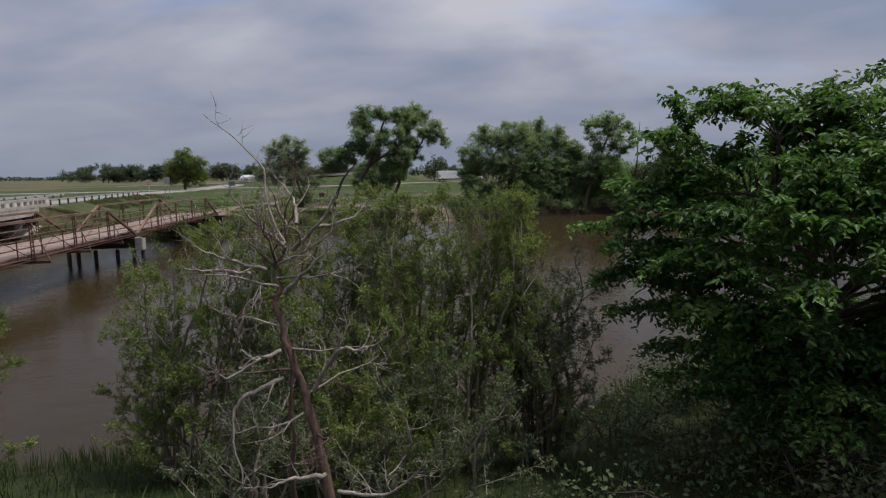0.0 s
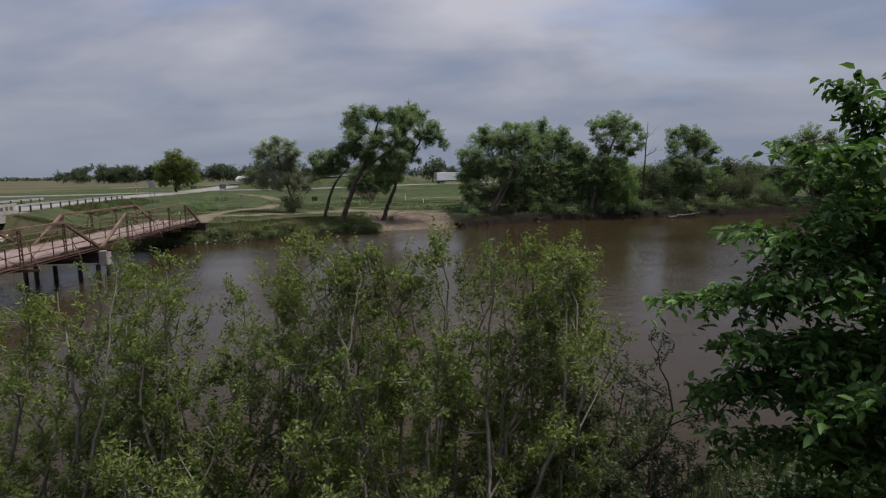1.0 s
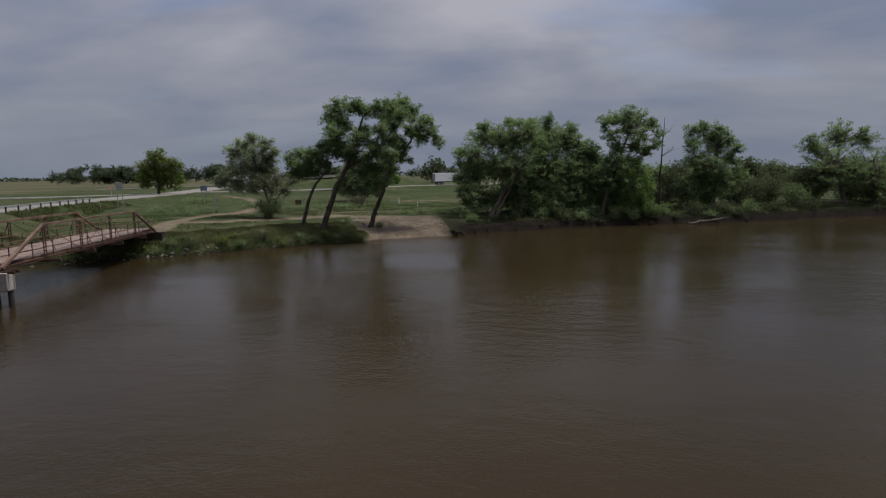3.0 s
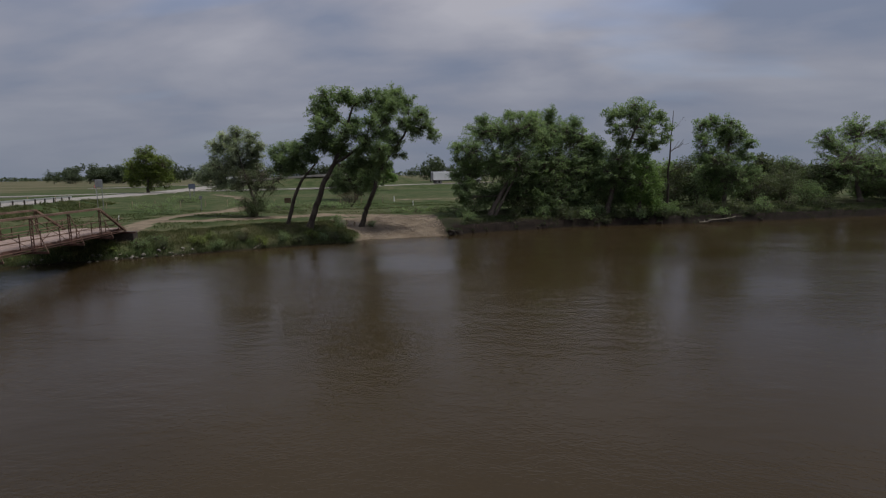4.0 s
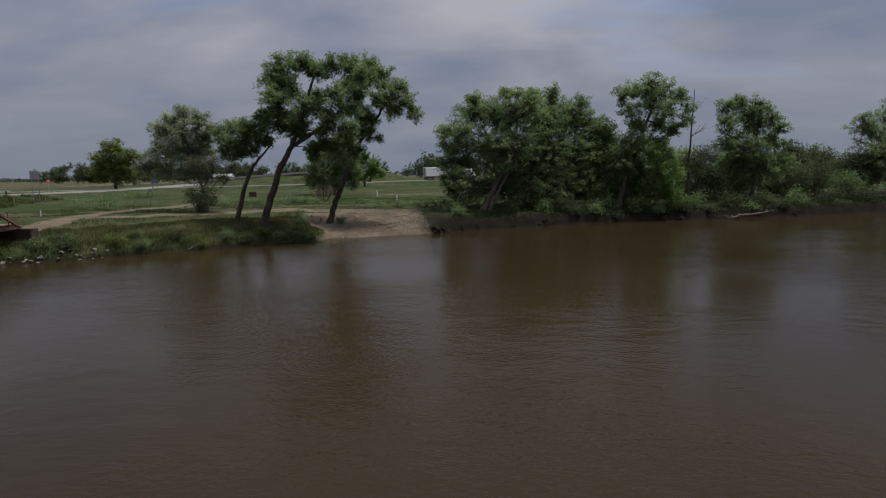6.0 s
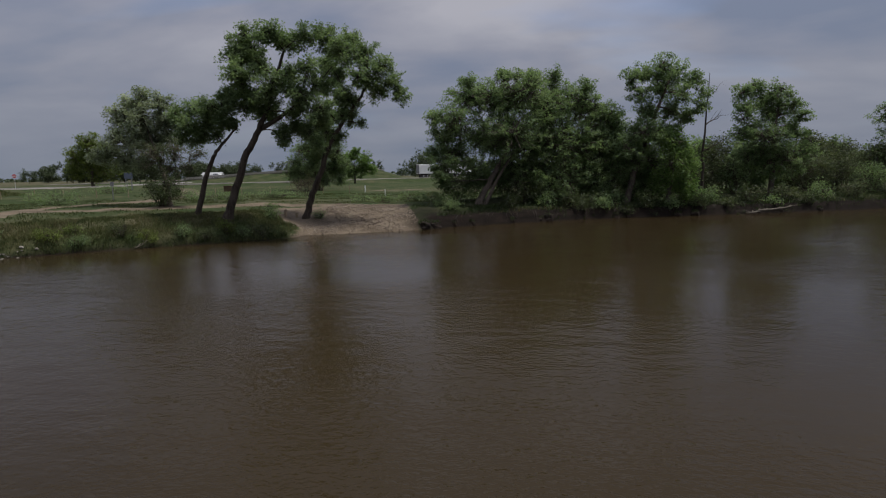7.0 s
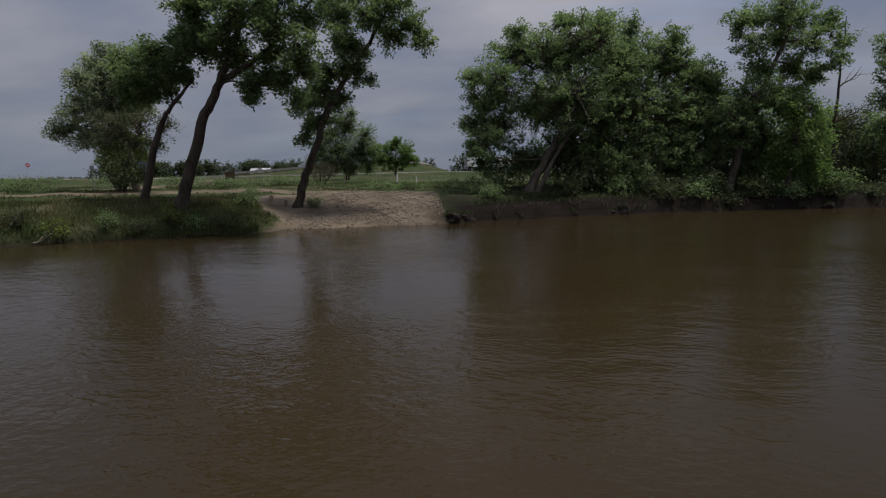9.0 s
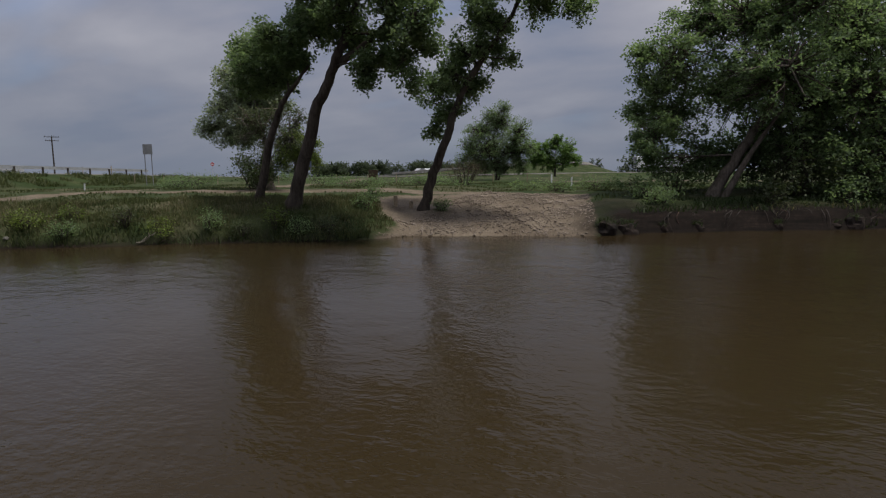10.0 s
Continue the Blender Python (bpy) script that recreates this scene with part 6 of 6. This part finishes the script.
def parked_car(x, y, z, heading):
    thing = root("car", x, y, z, "small white car on the distant overpass road", "car")
    thing.rotation_euler = (0, 0, heading)
    bm = bmesh.new()
    side = [(-2.15, 0.35), (-2.2, 0.85), (-1.9, 1.0), (-1.35, 1.45), (0.35, 1.48), (1.1, 1.0), (2.0, 0.85), (2.2, 0.6), (2.15, 0.35)]
    rows = [[bm.verts.new((px, w * (0.86 if pz > 1.1 else 1.0), pz)) for px, pz in side] for w in (-0.88, 0.88)]
    bm.faces.new(rows[0])
    bm.faces.new(rows[1][::-1])
    for k in range(len(side)):
        j = (k + 1) % len(side)
        bm.faces.new((rows[0][j], rows[0][k], rows[1][k], rows[1][j]))
    me = bpy.data.meshes.new("body")
    bm.to_mesh(me)
    bm.free()
    part("body", me, "white", thing)
    for w in (-0.87, 0.87):
        part("window", bevelled_box(1.7, 0.08, 0.34, 0.02, (-0.5, w, 1.22)), "glass", thing)
        for px in (-1.35, 1.35):
            wheel = part("wheel", Stock().tube([(px, w - 0.1, 0.33), (px, w + 0.1, 0.33)], [0.33, 0.33], 12), "black", thing)
            part("rim", Stock().tube([(px, w - 0.11, 0.33), (px, w + 0.11, 0.33)], [0.19, 0.19], 10), "galv", wheel)


parked_car(-104.0, 252.5, 5.15, 0.17)


semi_truck(-19.0, 213.5, 3.85, math.atan2(27, 50))


def board_sign(x, y, label, w, h, base, material, heading=0.0, posts=2, category="sign"):
    z = ground_at(x, y)
    thing = root("road_sign", x, y, z, label, category)
    thing.rotation_euler = (0, 0, heading)
    part("board", bevelled_box(w, 0.04, h, 0.01, (0, -0.06, base + h / 2)), material, thing)
    for k in range(posts):
        xx = 0 if posts == 1 else (k - 0.5) * w * 0.7
        part("post", Stock().beam((xx, 0, -0.3), (xx, 0, base + h * 0.9), 0.08, 0.08, (0, 1, 0)), "sign_back" if material != "brown_board" else "brown_board", thing)
    return thing


board_sign(-54.8, 99.9, "grey back of a square road sign on two posts", 1.0, 1.15, 5.9 - ground_at(-54.8, 99.9), "sign_back", 0.75)
board_sign(-27.6, 105.4, "brown wooden notice board on two posts in the meadow", 1.0, 0.75, 0.7, "brown_board", 0.2)
board_sign(-37.8, 98.2, "small dark square sign on a single post", 0.38, 0.45, 1.75, "sign_back", 0.4, 1)


board_sign(-56.6, 128.6, "blue-grey road sign on two posts beside the highway", 1.2, 1.0, 2.0, "blue_sign", 0.5)
board_sign(-58.4, 131.5, "blue-grey road sign on two posts beside the highway", 1.1, 0.9, 2.0, "blue_sign", 0.5)


def far_building(x, y, w, d, h, label, heading):
    """A low pale building with a shallow gabled roof, a wide door and windows."""
    z = ground_at(x, y)
    thing = root("farm_building", x, y, z, label, "building", "far buildings")
    thing.rotation_euler = (0, 0, heading)
    part("wall", bevelled_box(w, d, h + 0.5, 0.0, (0, 0, h / 2 - 0.25)), "white", thing)
    bm = bmesh.new()
    v = [bm.verts.new(p) for p in ((-w / 2 - 0.4, -d / 2 - 0.4, h), (w / 2 + 0.4, -d / 2 - 0.4, h), (w / 2 + 0.4, d / 2 + 0.4, h), (-w / 2 - 0.4, d / 2 + 0.4, h), (-w / 2 - 0.4, 0, h + 0.22 * d), (w / 2 + 0.4, 0, h + 0.22 * d))]
    for f in ((0, 1, 5, 4), (2, 3, 4, 5), (0, 4, 3), (1, 2, 5), (3, 2, 1, 0)):
        bm.faces.new([v[i] for i in f])
    me = bpy.data.meshes.new("roof")
    bm.to_mesh(me)
    bm.free()
    part("roof", me, "galv", thing)
    part("door", bevelled_box(2.6, 0.08, 2.3, 0.02, (-w / 4, -d / 2 - 0.04, 1.15)), "sign_back", thing)
    for k in range(3):
        part("window", bevelled_box(1.0, 0.06, 0.8, 0.02, (w * (0.05 + 0.14 * k), -d / 2 - 0.03, h * 0.55)), "glass", thing)


far_building(-140.0, 318.0, 9.0, 6.0, 3.0, "low white farm building far beyond the highway", 0.2)
far_building(-150.0, 335.0, 6.0, 6.0, 2.8, "small white farm shed far beyond the highway", -0.1)


def warning_sign(x, y):
    z = ground_at(x, y)
    thing = root("warning_sign", x, y, z, "small red and white road sign on a thin post", "sign")
    thing.rotation_euler = (0, 0, 0.6)
    bm = bmesh.new()
    bmesh.ops.create_cone(bm, cap_ends=True, segments=8, radius1=0.32, radius2=0.32, depth=0.03)
    bmesh.ops.rotate(bm, matrix=Matrix.Rotation(radians(90), 3, "X"), verts=bm.verts)
    bmesh.ops.translate(bm, vec=(0, -0.05, 2.3), verts=bm.verts)
    me = bpy.data.meshes.new("sign_face")
    bm.to_mesh(me)
    bm.free()
    part("sign_face", me, "red_paint", thing)
    part("white_bar", bevelled_box(0.42, 0.02, 0.13, 0.0, (0, -0.08, 2.3)), "white", thing)
    part("post", Stock().beam((0, 0, -0.3), (0, 0, 2.6), 0.06, 0.06, (0, 1, 0)), "galv", thing)


warning_sign(-77.0, 128.0)


def utility_pole(x, y, h, heading):
    z = ground_at(x, y)
    thing = root("utility_pole", x, y, z, "weathered wooden utility pole with two cross-arms", "utility pole")
    thing.rotation_euler = (0, 0, heading)
    part("pole", Stock().tube([(0, 0, -0.5), (0, 0, h)], [0.16, 0.11], 8), "timber_dark", thing)
    for zz, ln in ((h - 0.25, 2.6), (h - 1.0, 2.4)):
        part("cross_arm", Stock().beam((-ln / 2, 0.1, zz), (ln / 2, 0.1, zz), 0.1, 0.12), "timber_dark", thing)
        for xx in (-ln / 2 + 0.1, -ln / 6, ln / 6, ln / 2 - 0.1):
            part("insulator", Stock().tube([(xx, 0.1, zz + 0.05), (xx, 0.1, zz + 0.28)], [0.05, 0.04], 6), "sign_back", thing)


utility_pole(-118, 124, 9.2, 0.9)


def round_post(x, y, h, r, label, material, tilt=(0, 0)):
    z = ground_at(x, y)
    thing = part("wooden_post" if material == "post_wood" else "marker_post", Stock().tube([(0, 0, -0.25), (tilt[0] * 0.6, tilt[1] * 0.6, h * 0.6), (tilt[0], tilt[1], h)], [r * 1.05, r, r * 0.9], 9), material)
    thing.location = (x, y, z)
    tagged(thing, label, "post")


round_post(-12.75, 85.9, 0.62, 0.13, "short weathered wooden post on the gravel beach", "post_wood")
round_post(-11.95, 86.3, 0.42, 0.12, "short weathered wooden stump on the gravel beach", "post_wood", (0.05, 0))
round_post(-14.4, 123.4, 1.0, 0.09, "white marker post in the meadow", "white")
round_post(-9.0, 112.0, 0.9, 0.07, "white marker post in the meadow", "white")
round_post(-40.5, 84.0, 0.6, 0.055, "white painted post beside the dirt track", "white", (0.05, 0))
for k in range(16):
    x, y = -66 + 3.4 * k, 99.0 + 1.15 * k + 0.3 * math.sin(k * 2.1)
    round_post(x, y, 1.05 + 0.1 * math.sin(k * 1.7), 0.05, "thin weathered fence post in the meadow grass", "post_wood", (0.04 * math.sin(k), 0))

# ---- banks: stones, drift wood, gravel ----


def stone_mesh(seed):
    rng = np.random.default_rng(seed)
    bm = bmesh.new()
    bmesh.ops.create_icosphere(bm, subdivisions=1, radius=1)
    for v in bm.verts:
        v.co *= 1 + rng.uniform(-0.28, 0.28)
        v.co.z *= 0.6
    me = bpy.data.meshes.new("stone")
    bm.to_mesh(me)
    bm.free()
    me.materials.append(MAT["stone"])
    return me


STONES = [stone_mesh(s) for s in range(5)]
rng = np.random.default_rng(21)
for k in range(75):
    u = rng.uniform() ** 0.8
    x = -34 + 11.5 * u if k < 55 else -45 + 12 * rng.uniform()
    y = float(np.interp(x, FAR[:, 0], FAR[:, 1])) + rng.uniform(-0.35, 0.9)
    r = rng.uniform(0.07, 0.20) * (1.0 if rng.uniform() < 0.85 else 1.5)
    ob = new("stone", STONES[k % 5])
    ob.matrix_world = Matrix.Translation((x, y, max(ground_at(x, y), -0.1) + 0.12 * r)) @ Matrix.Rotation(rng.uniform(0, 6.28), 4, "Z") @ Matrix.Rotation(rng.uniform(-0.4, 0.4), 4, "X") @ Matrix.Diagonal((r, r * rng.uniform(0.6, 1.0), r, 1))
    tagged(ob, "pale broken stone lying at the water's edge", "stone", "stones on the bank")


def gravel():
    rng = np.random.default_rng(22)
    base = np.array([(1, 0, 0), (0, 1, 0), (-1, 0, 0), (0, -1, 0), (0, 0, 0.7), (0, 0, -0.5)], float)
    tri = np.array([(0, 1, 4), (1, 2, 4), (2, 3, 4), (3, 0, 4), (1, 0, 5), (2, 1, 5), (3, 2, 5), (0, 3, 5)])
    n = 16000
    x = rng.uniform(-10.5, 0.8, n)
    y = rng.uniform(80, 95, n)
    z, bare, shaded_mud, dry = ground_height(x, y)
    keep = (bare > 0.5) & (z > 0.02) & (rng.uniform(size=n) < 0.55 + 0.45 * vec_noise(x, y, 0.8, 1.0))
    x, y, z = x[keep], y[keep], z[keep]
    n = len(x)
    r = rng.uniform(0.02, 0.075, n) * np.where(rng.uniform(size=n) < 0.07, 1.7, 1)
    v = base[None] * r[:, None, None] * rng.uniform(0.6, 1.3, (n, 6, 1))
    a = rng.uniform(0, 6.28, n)
    ca, sa = np.cos(a)[:, None], np.sin(a)[:, None]
    vx = v[:, :, 0] * ca - v[:, :, 1] * sa + x[:, None]
    vy = v[:, :, 0] * sa + v[:, :, 1] * ca + y[:, None]
    vz = v[:, :, 2] + (z + r * 0.15)[:, None]
    loops = (np.arange(n)[:, None, None] * 6 + tri).ravel()
    tagged(part("gravel", array_mesh("gravel", np.stack([vx, vy, vz], 2).reshape(-1, 3), loops, np.full(8 * n, 3)), "pebble"), "pale river gravel scattered over the sandy beach", "gravel", kind="stuff")


gravel()


def drift_log(x, y, z, length, heading, label, seed, r=0.14):
    rng = np.random.default_rng(seed)
    thing = root("drift_log", x, y, z, label, "log", "drift wood")
    thing.rotation_euler = (0, 0, heading)
    pts = [(length * t, 0.12 * math.sin(5 * t + seed), 0.1 + 0.35 * t * t) for t in (0, 0.2, 0.4, 0.6, 0.8, 1.0)]
    part("log", Stock().tube(pts, [r * (1 - 0.7 * k / 5) for k in range(6)], 8).mesh("log", True), "bark_pale", thing)
    for k in range(5):
        t = rng.uniform(0.25, 0.95)
        a = (length * t, 0.1, 0.12 + 0.35 * t * t)
        b = (a[0] + 0.3 * length * rng.uniform(0.2, 1.0), a[1] + 0.25 * length * rng.uniform(-0.7, 0.7), a[2] + rng.uniform(0.02, 0.3))
        part("bare_limb", Stock().tube([a, ((a[0] + b[0]) / 2, (a[1] + b[1]) / 2 + 0.06, (a[2] + b[2]) / 2), b], [0.045, 0.03, 0.012], 5).mesh("bare_limb", True), "bark_pale", thing)


drift_log(31.6, 98.6, 0.12, 2.6, 0.3, "pale grey drift log lying along the far waterline", 3, 0.08)
drift_log(33.0, 99.2, 0.35, 3.6, 0.1, "pale grey fallen branch caught on the far bank", 4, 0.1)
drift_log(-18.6, 73.2, 0.02, 0.7, 0.5, "thin pale stick floating at the grassy bank", 6, 0.04)



def root_tangle(x, label, seed):
    """Bare roots and snagged sticks hanging out of the cut bank."""
    rng = np.random.default_rng(seed)
    y = float(np.interp(x, FAR[:, 0], FAR[:, 1])) + 0.55
    z = ground_at(x, y)
    thing = root("root_tangle", x, y, z, label, "roots", "roots in the cut bank")
    for k in range(7):
        a = np.array([rng.uniform(-1.1, 1.1), rng.uniform(-0.1, 0.5), 0.05])
        b = a + np.array([rng.uniform(-0.3, 0.3), -rng.uniform(0.25, 0.5), -rng.uniform(0.1, 0.4)])
        c = b + np.array([rng.uniform(-0.5, 0.5), -rng.uniform(0.0, 0.2), -rng.uniform(0.3, 0.8)])
        line = curve_through([(*a, 0.022), (*b, 0.016), (*c, 0.006)], 4)
        part("root", Stock().tube(line[:, :3], line[:, 3], 5, False).mesh("root", True), "timber_dark" if k % 7 else "deadwood_red", thing)


for k, x in enumerate((2.4, 4.6, 6.9, 9.2, 11.6, 14.4, 17.0, 20.0, 23.5, 27.5, 31.5, 36.5)):
    root_tangle(x, "dark bare roots and sticks hanging from the cut bank", 300 + k)

def soil_clod(x, off, r, seed):
    """A slumped lump of dark earth at the foot of the cut bank, with a tuft of grass on it."""
    rng = np.random.default_rng(seed)
    y = float(np.interp(x, FAR[:, 0], FAR[:, 1])) + off
    thing = root("soil_clod", x, y, 0.0, "slumped dark earth clod with grass at the waterline", "earth clod", "clods below the cut bank")
    bm = bmesh.new()
    bmesh.ops.create_icosphere(bm, subdivisions=3, radius=1)
    sx, sy, sz = r * rng.uniform(0.9, 1.4), r * rng.uniform(0.7, 1.1), r * rng.uniform(0.9, 1.4)
    for v in bm.verts:
        v.co *= 1 + 0.45 * noise.noise(v.co * 1.3 + Vector((seed * 3.1, 0, 0))) + 0.22 * noise.noise(v.co * 4.0 + Vector((0, seed * 1.7, 0)))
        v.co = Vector((v.co.x * sx, v.co.y * sy, v.co.z * sz + 0.25 * sz))
    me = bpy.data.meshes.new("earth")
    bm.to_mesh(me)
    bm.free()
    part("earth", me, "earth", thing)
    n = int(260 * r)
    a, q = rng.uniform(0, 6.28, n), rng.uniform(0, 0.8, n) ** 0.5
    pos = np.stack([sx * q * np.cos(a), sy * q * np.sin(a), sz * (0.2 + np.sqrt(1 - q * q))], 1)
    tagged(part("grass_tuft", blade_mesh("grass_tuft", pos, 0.26, 0.03, rng, 1.2), "blade_shaded", thing), kind="stuff")


rng = np.random.default_rng(77)
soil_clod(-0.3, 0.2, 0.5, 500)
soil_clod(0.5, 0.1, 0.45, 501)
for k in range(16):
    soil_clod(1.4 + 2.6 * k + rng.uniform(-1.2, 1.2), rng.uniform(0.0, 0.5), rng.uniform(0.18, 0.5), 502 + k)

# ---- far trees ----


def far_tree(seed, w, h):
    """A whole tree for the distance, at the origin."""
    r = np.random.default_rng(seed)
    blobs = [(r.uniform(-0.32, 0.32) * w, r.uniform(-0.3, 0.3) * w, h * r.uniform(0.24, 0.80), w * r.uniform(0.2, 0.3)) for _ in range(7)]
    return tree("far_tree", "dark green field tree far across the plain", [(0, 0, 0), (0.1, 0, h * 0.3), (0, 0.1, h * 0.7)], blobs, seed, "leaf_far", "bark_dark", leaf=1.3, per=5, density=0.05, clump=0.9, base_r=0.4,
                category="tree", group="far field trees", twigs=False, limbs=False, sides=6)


FAR_SIZES = ((17, 17), (22, 16), (14, 20), (19, 13))
kinds = [far_tree(90 + k, w, h) for k, (w, h) in enumerate(FAR_SIZES)]
rng = np.random.default_rng(31)
spots = []
for cx, cy, n, sx in ((-415, 560, 12, 34), (-340, 560, 10, 26), (-285, 620, 10, 30), (-255, 560, 5, 14), (-210, 640, 8, 30), (-130, 700, 8, 60), (-40, 640, 8, 40), (-5, 430, 4, 16), (60, 600, 10, 60), (-36, 330, 1, 1), (-366, 541, 12, 34), (-304, 588, 8, 18), (-330, 900, 12, 120)):
    for _ in range(n):
        spots.append((cx + rng.uniform(-1, 1) * sx, cy + rng.uniform(-1, 1) * 18))
for k, (x, y) in enumerate(spots):
    src = kinds[k % 4]
    m = Matrix.Translation((x, y, ground_at(x, y))) @ Matrix.Rotation(rng.uniform(0, 6.28), 4, "Z")
    s = rng.uniform(0.75, 1.15) * (0.55 if y < 300 else 1)
    if k < 4:
        ob = src
        ob.matrix_basis = m
    else:
        ob = copy_thing(src, m)
    ob.scale = (s, s, s)


def far_woods():
    """The low line of woods at the horizon."""
    rng = np.random.default_rng(33)
    pos = []
    for x in np.arange(-3300, 2600, 9.0):
        y = 2300 + 260 * math.sin(x * 0.0017) + rng.uniform(-60, 60)
        h = 15 + 5 * math.sin(x * 0.011) * math.sin(x * 0.0041 + 1) + rng.uniform(-2, 3)
        if h < 6:
            continue
        k = 18
        pos.append(np.stack([x + rng.normal(scale=9, size=k), y + rng.normal(scale=9, size=k), 2.5 + rng.uniform(0, h, k)], 1))
    pos = np.concatenate(pos)
    tagged(part("far_woods", leaf_mesh("far_woods", pos, 8.0, rng, 0.9), "leaf_far"), "low dark line of woods on the horizon", "woods", kind="stuff")


far_woods()

# ---- grass and reeds ----


def scatter(n, x0, x1, y0, y1, test, seed):
    rng = np.random.default_rng(seed)
    x, y = rng.uniform(x0, x1, n), rng.uniform(y0, y1, n)
    df = line_distance(x, y, FAR) * np.where(y > np.interp(x, FAR[:, 0], FAR[:, 1]), 1, -1)
    dn = line_distance(x, y, NEAR) * np.where(y < np.interp(x, NEAR[:, 0], NEAR[:, 1]), 1, -1)
    z, bare, shaded_mud, dry = ground_height(x, y)
    keep = test(x, y, df, dn, bare) & (z > -0.06)
    return np.stack([x, y, np.maximum(z, 0) - 0.03], 1)[keep], rng


def meadow(name, label, n, box, test, h, w, seed, material="blade", lean=0.4, tufts=0.0):
    p, rng = scatter(n, *box, test, seed)
    if tufts:
        h = h * (1 + tufts * vec_noise(p[:, 0], p[:, 1], 1.1, seed) + 0.5 * tufts * vec_noise(p[:, 0], p[:, 1], 3.1, seed + 2.0))
    tagged(part(name, blade_mesh(name, p, h, w, rng, lean), material), label, "grass", kind="stuff")


meadow("bank_grass", "tall uneven grass overhanging the far bank", 230000, (-46, -9.2, 56, 90), lambda x, y, df, dn, b: (df > 0.1) & (df < 6.5) & (b < 0.45), 0.24, 0.034, 51, "blade", 0.6, 0.45)
meadow("bank_grass", "dry tan grass mixed into the far bank", 160000, (-46, -9.2, 56, 92), lambda x, y, df, dn, b: (df > 0.4) & (df < 7.5) & (b < 0.45) & (vec_noise(x, y, 0.5, 6.0) > -0.15), 0.26, 0.026, 57, "straw", 0.7, 0.45)
# the shadow along the waterline is put into this fringe's blade colour
meadow("bank_fringe", "sedge hanging over the waterline, shade put into its dark colour", 70000, (-46, -9.4, 56, 82), lambda x, y, df, dn, b: (df > -0.2) & (df < 0.6) & (b < 0.45), 0.36, 0.035, 52, "blade_shaded", 0.8, 0.4)
meadow("roadside_weeds", "tall weeds on the highway embankment", 60000, (-70, -44, 76, 114), lambda x, y, df, dn, b: (np.abs(along(x, y, HIGHWAY)[0] - 7.6) < 2.1) & (vec_noise(x, y, 0.5, 3.0) > -0.3), 0.40, 0.07, 58, "blade", 1.3, 0.5)
# the trees' shade over the cut bank is in the blade colour here
meadow("bank_grass", "rough grass on top of the cut bank", 170000, (0.6, 100, 86, 130), lambda x, y, df, dn, b: (df > 0.55) & (df < 4.5) & (vec_noise(x, y, 0.8, 8.0) > 0.1 - 0.16 * df - 0.4 * (x > 20)), 0.26, 0.05, 53, "blade_shaded", 1.1, 0.5)
meadow("bank_fringe", "dark and tan grass hanging over the cut bank", 90000, (6, 92, 88, 126), lambda x, y, df, dn, b: (df > 0.0) & (df < 1.3) & (vec_noise(x, y, 0.9, 4.0) > 0.55 - 0.05 * np.minimum(x, 22)), 0.42, 0.05, 59, "blade_shaded", 1.3, 0.5)
meadow("bank_fringe", "tan dry grass on the lip of the cut bank", 30000, (6, 92, 88, 126), lambda x, y, df, dn, b: (df > 0.3) & (df < 1.6) & (vec_noise(x, y, 1.1, 14.0) > 0.2), 0.34, 0.04, 60, "straw", 1.2, 0.5)
meadow("meadow_grass", "rough meadow grass behind the trees", 100000, (-48, 40, 72, 124), lambda x, y, df, dn, b: (df > 5) & (df < 34) & (b < 0.35) & (vec_noise(x, y, 0.5, 9.0) > -0.1), 0.17, 0.06, 54)
meadow("reeds", "dark reeds and long grass at the near waterline", 60000, (-14, 26, 6, 26), lambda x, y, df, dn, b: (dn > -0.15) & (dn < 1.7), 0.55, 0.022, 55, "reed", 0.35)
meadow("near_grass", "shaded rough grass on the near bank", 45000, (-12, 24, -2, 25), lambda x, y, df, dn, b: (dn > 1.2) & (dn < 13), 0.32, 0.022, 56, "reed", 0.7)

# ---- bridge planks ----
PLANK = bevelled_box(0.235, BRIDGE_W - 0.5, 0.09, 0.0)
PLANK.materials.append(MAT["plank"])
rng = np.random.default_rng(61)
turn = math.atan2(BU.y, BU.x)
for (s0, ln, lb), thing in zip(SPANS, span_things):
    for k in range(int(ln / 0.25)):
        p = BU * ((k + 0.5) * 0.25) + BN * (BRIDGE_W / 2 + rng.uniform(-0.03, 0.03)) + Vector((0, 0, DECK_Z - 0.04 + rng.uniform(-0.008, 0.008)))
        ob = new("plank", PLANK)
        ob.parent = thing
        ob.matrix_local = Matrix.Translation(p) @ Matrix.Rotation(turn + rng.uniform(-0.006, 0.006), 4, "Z")
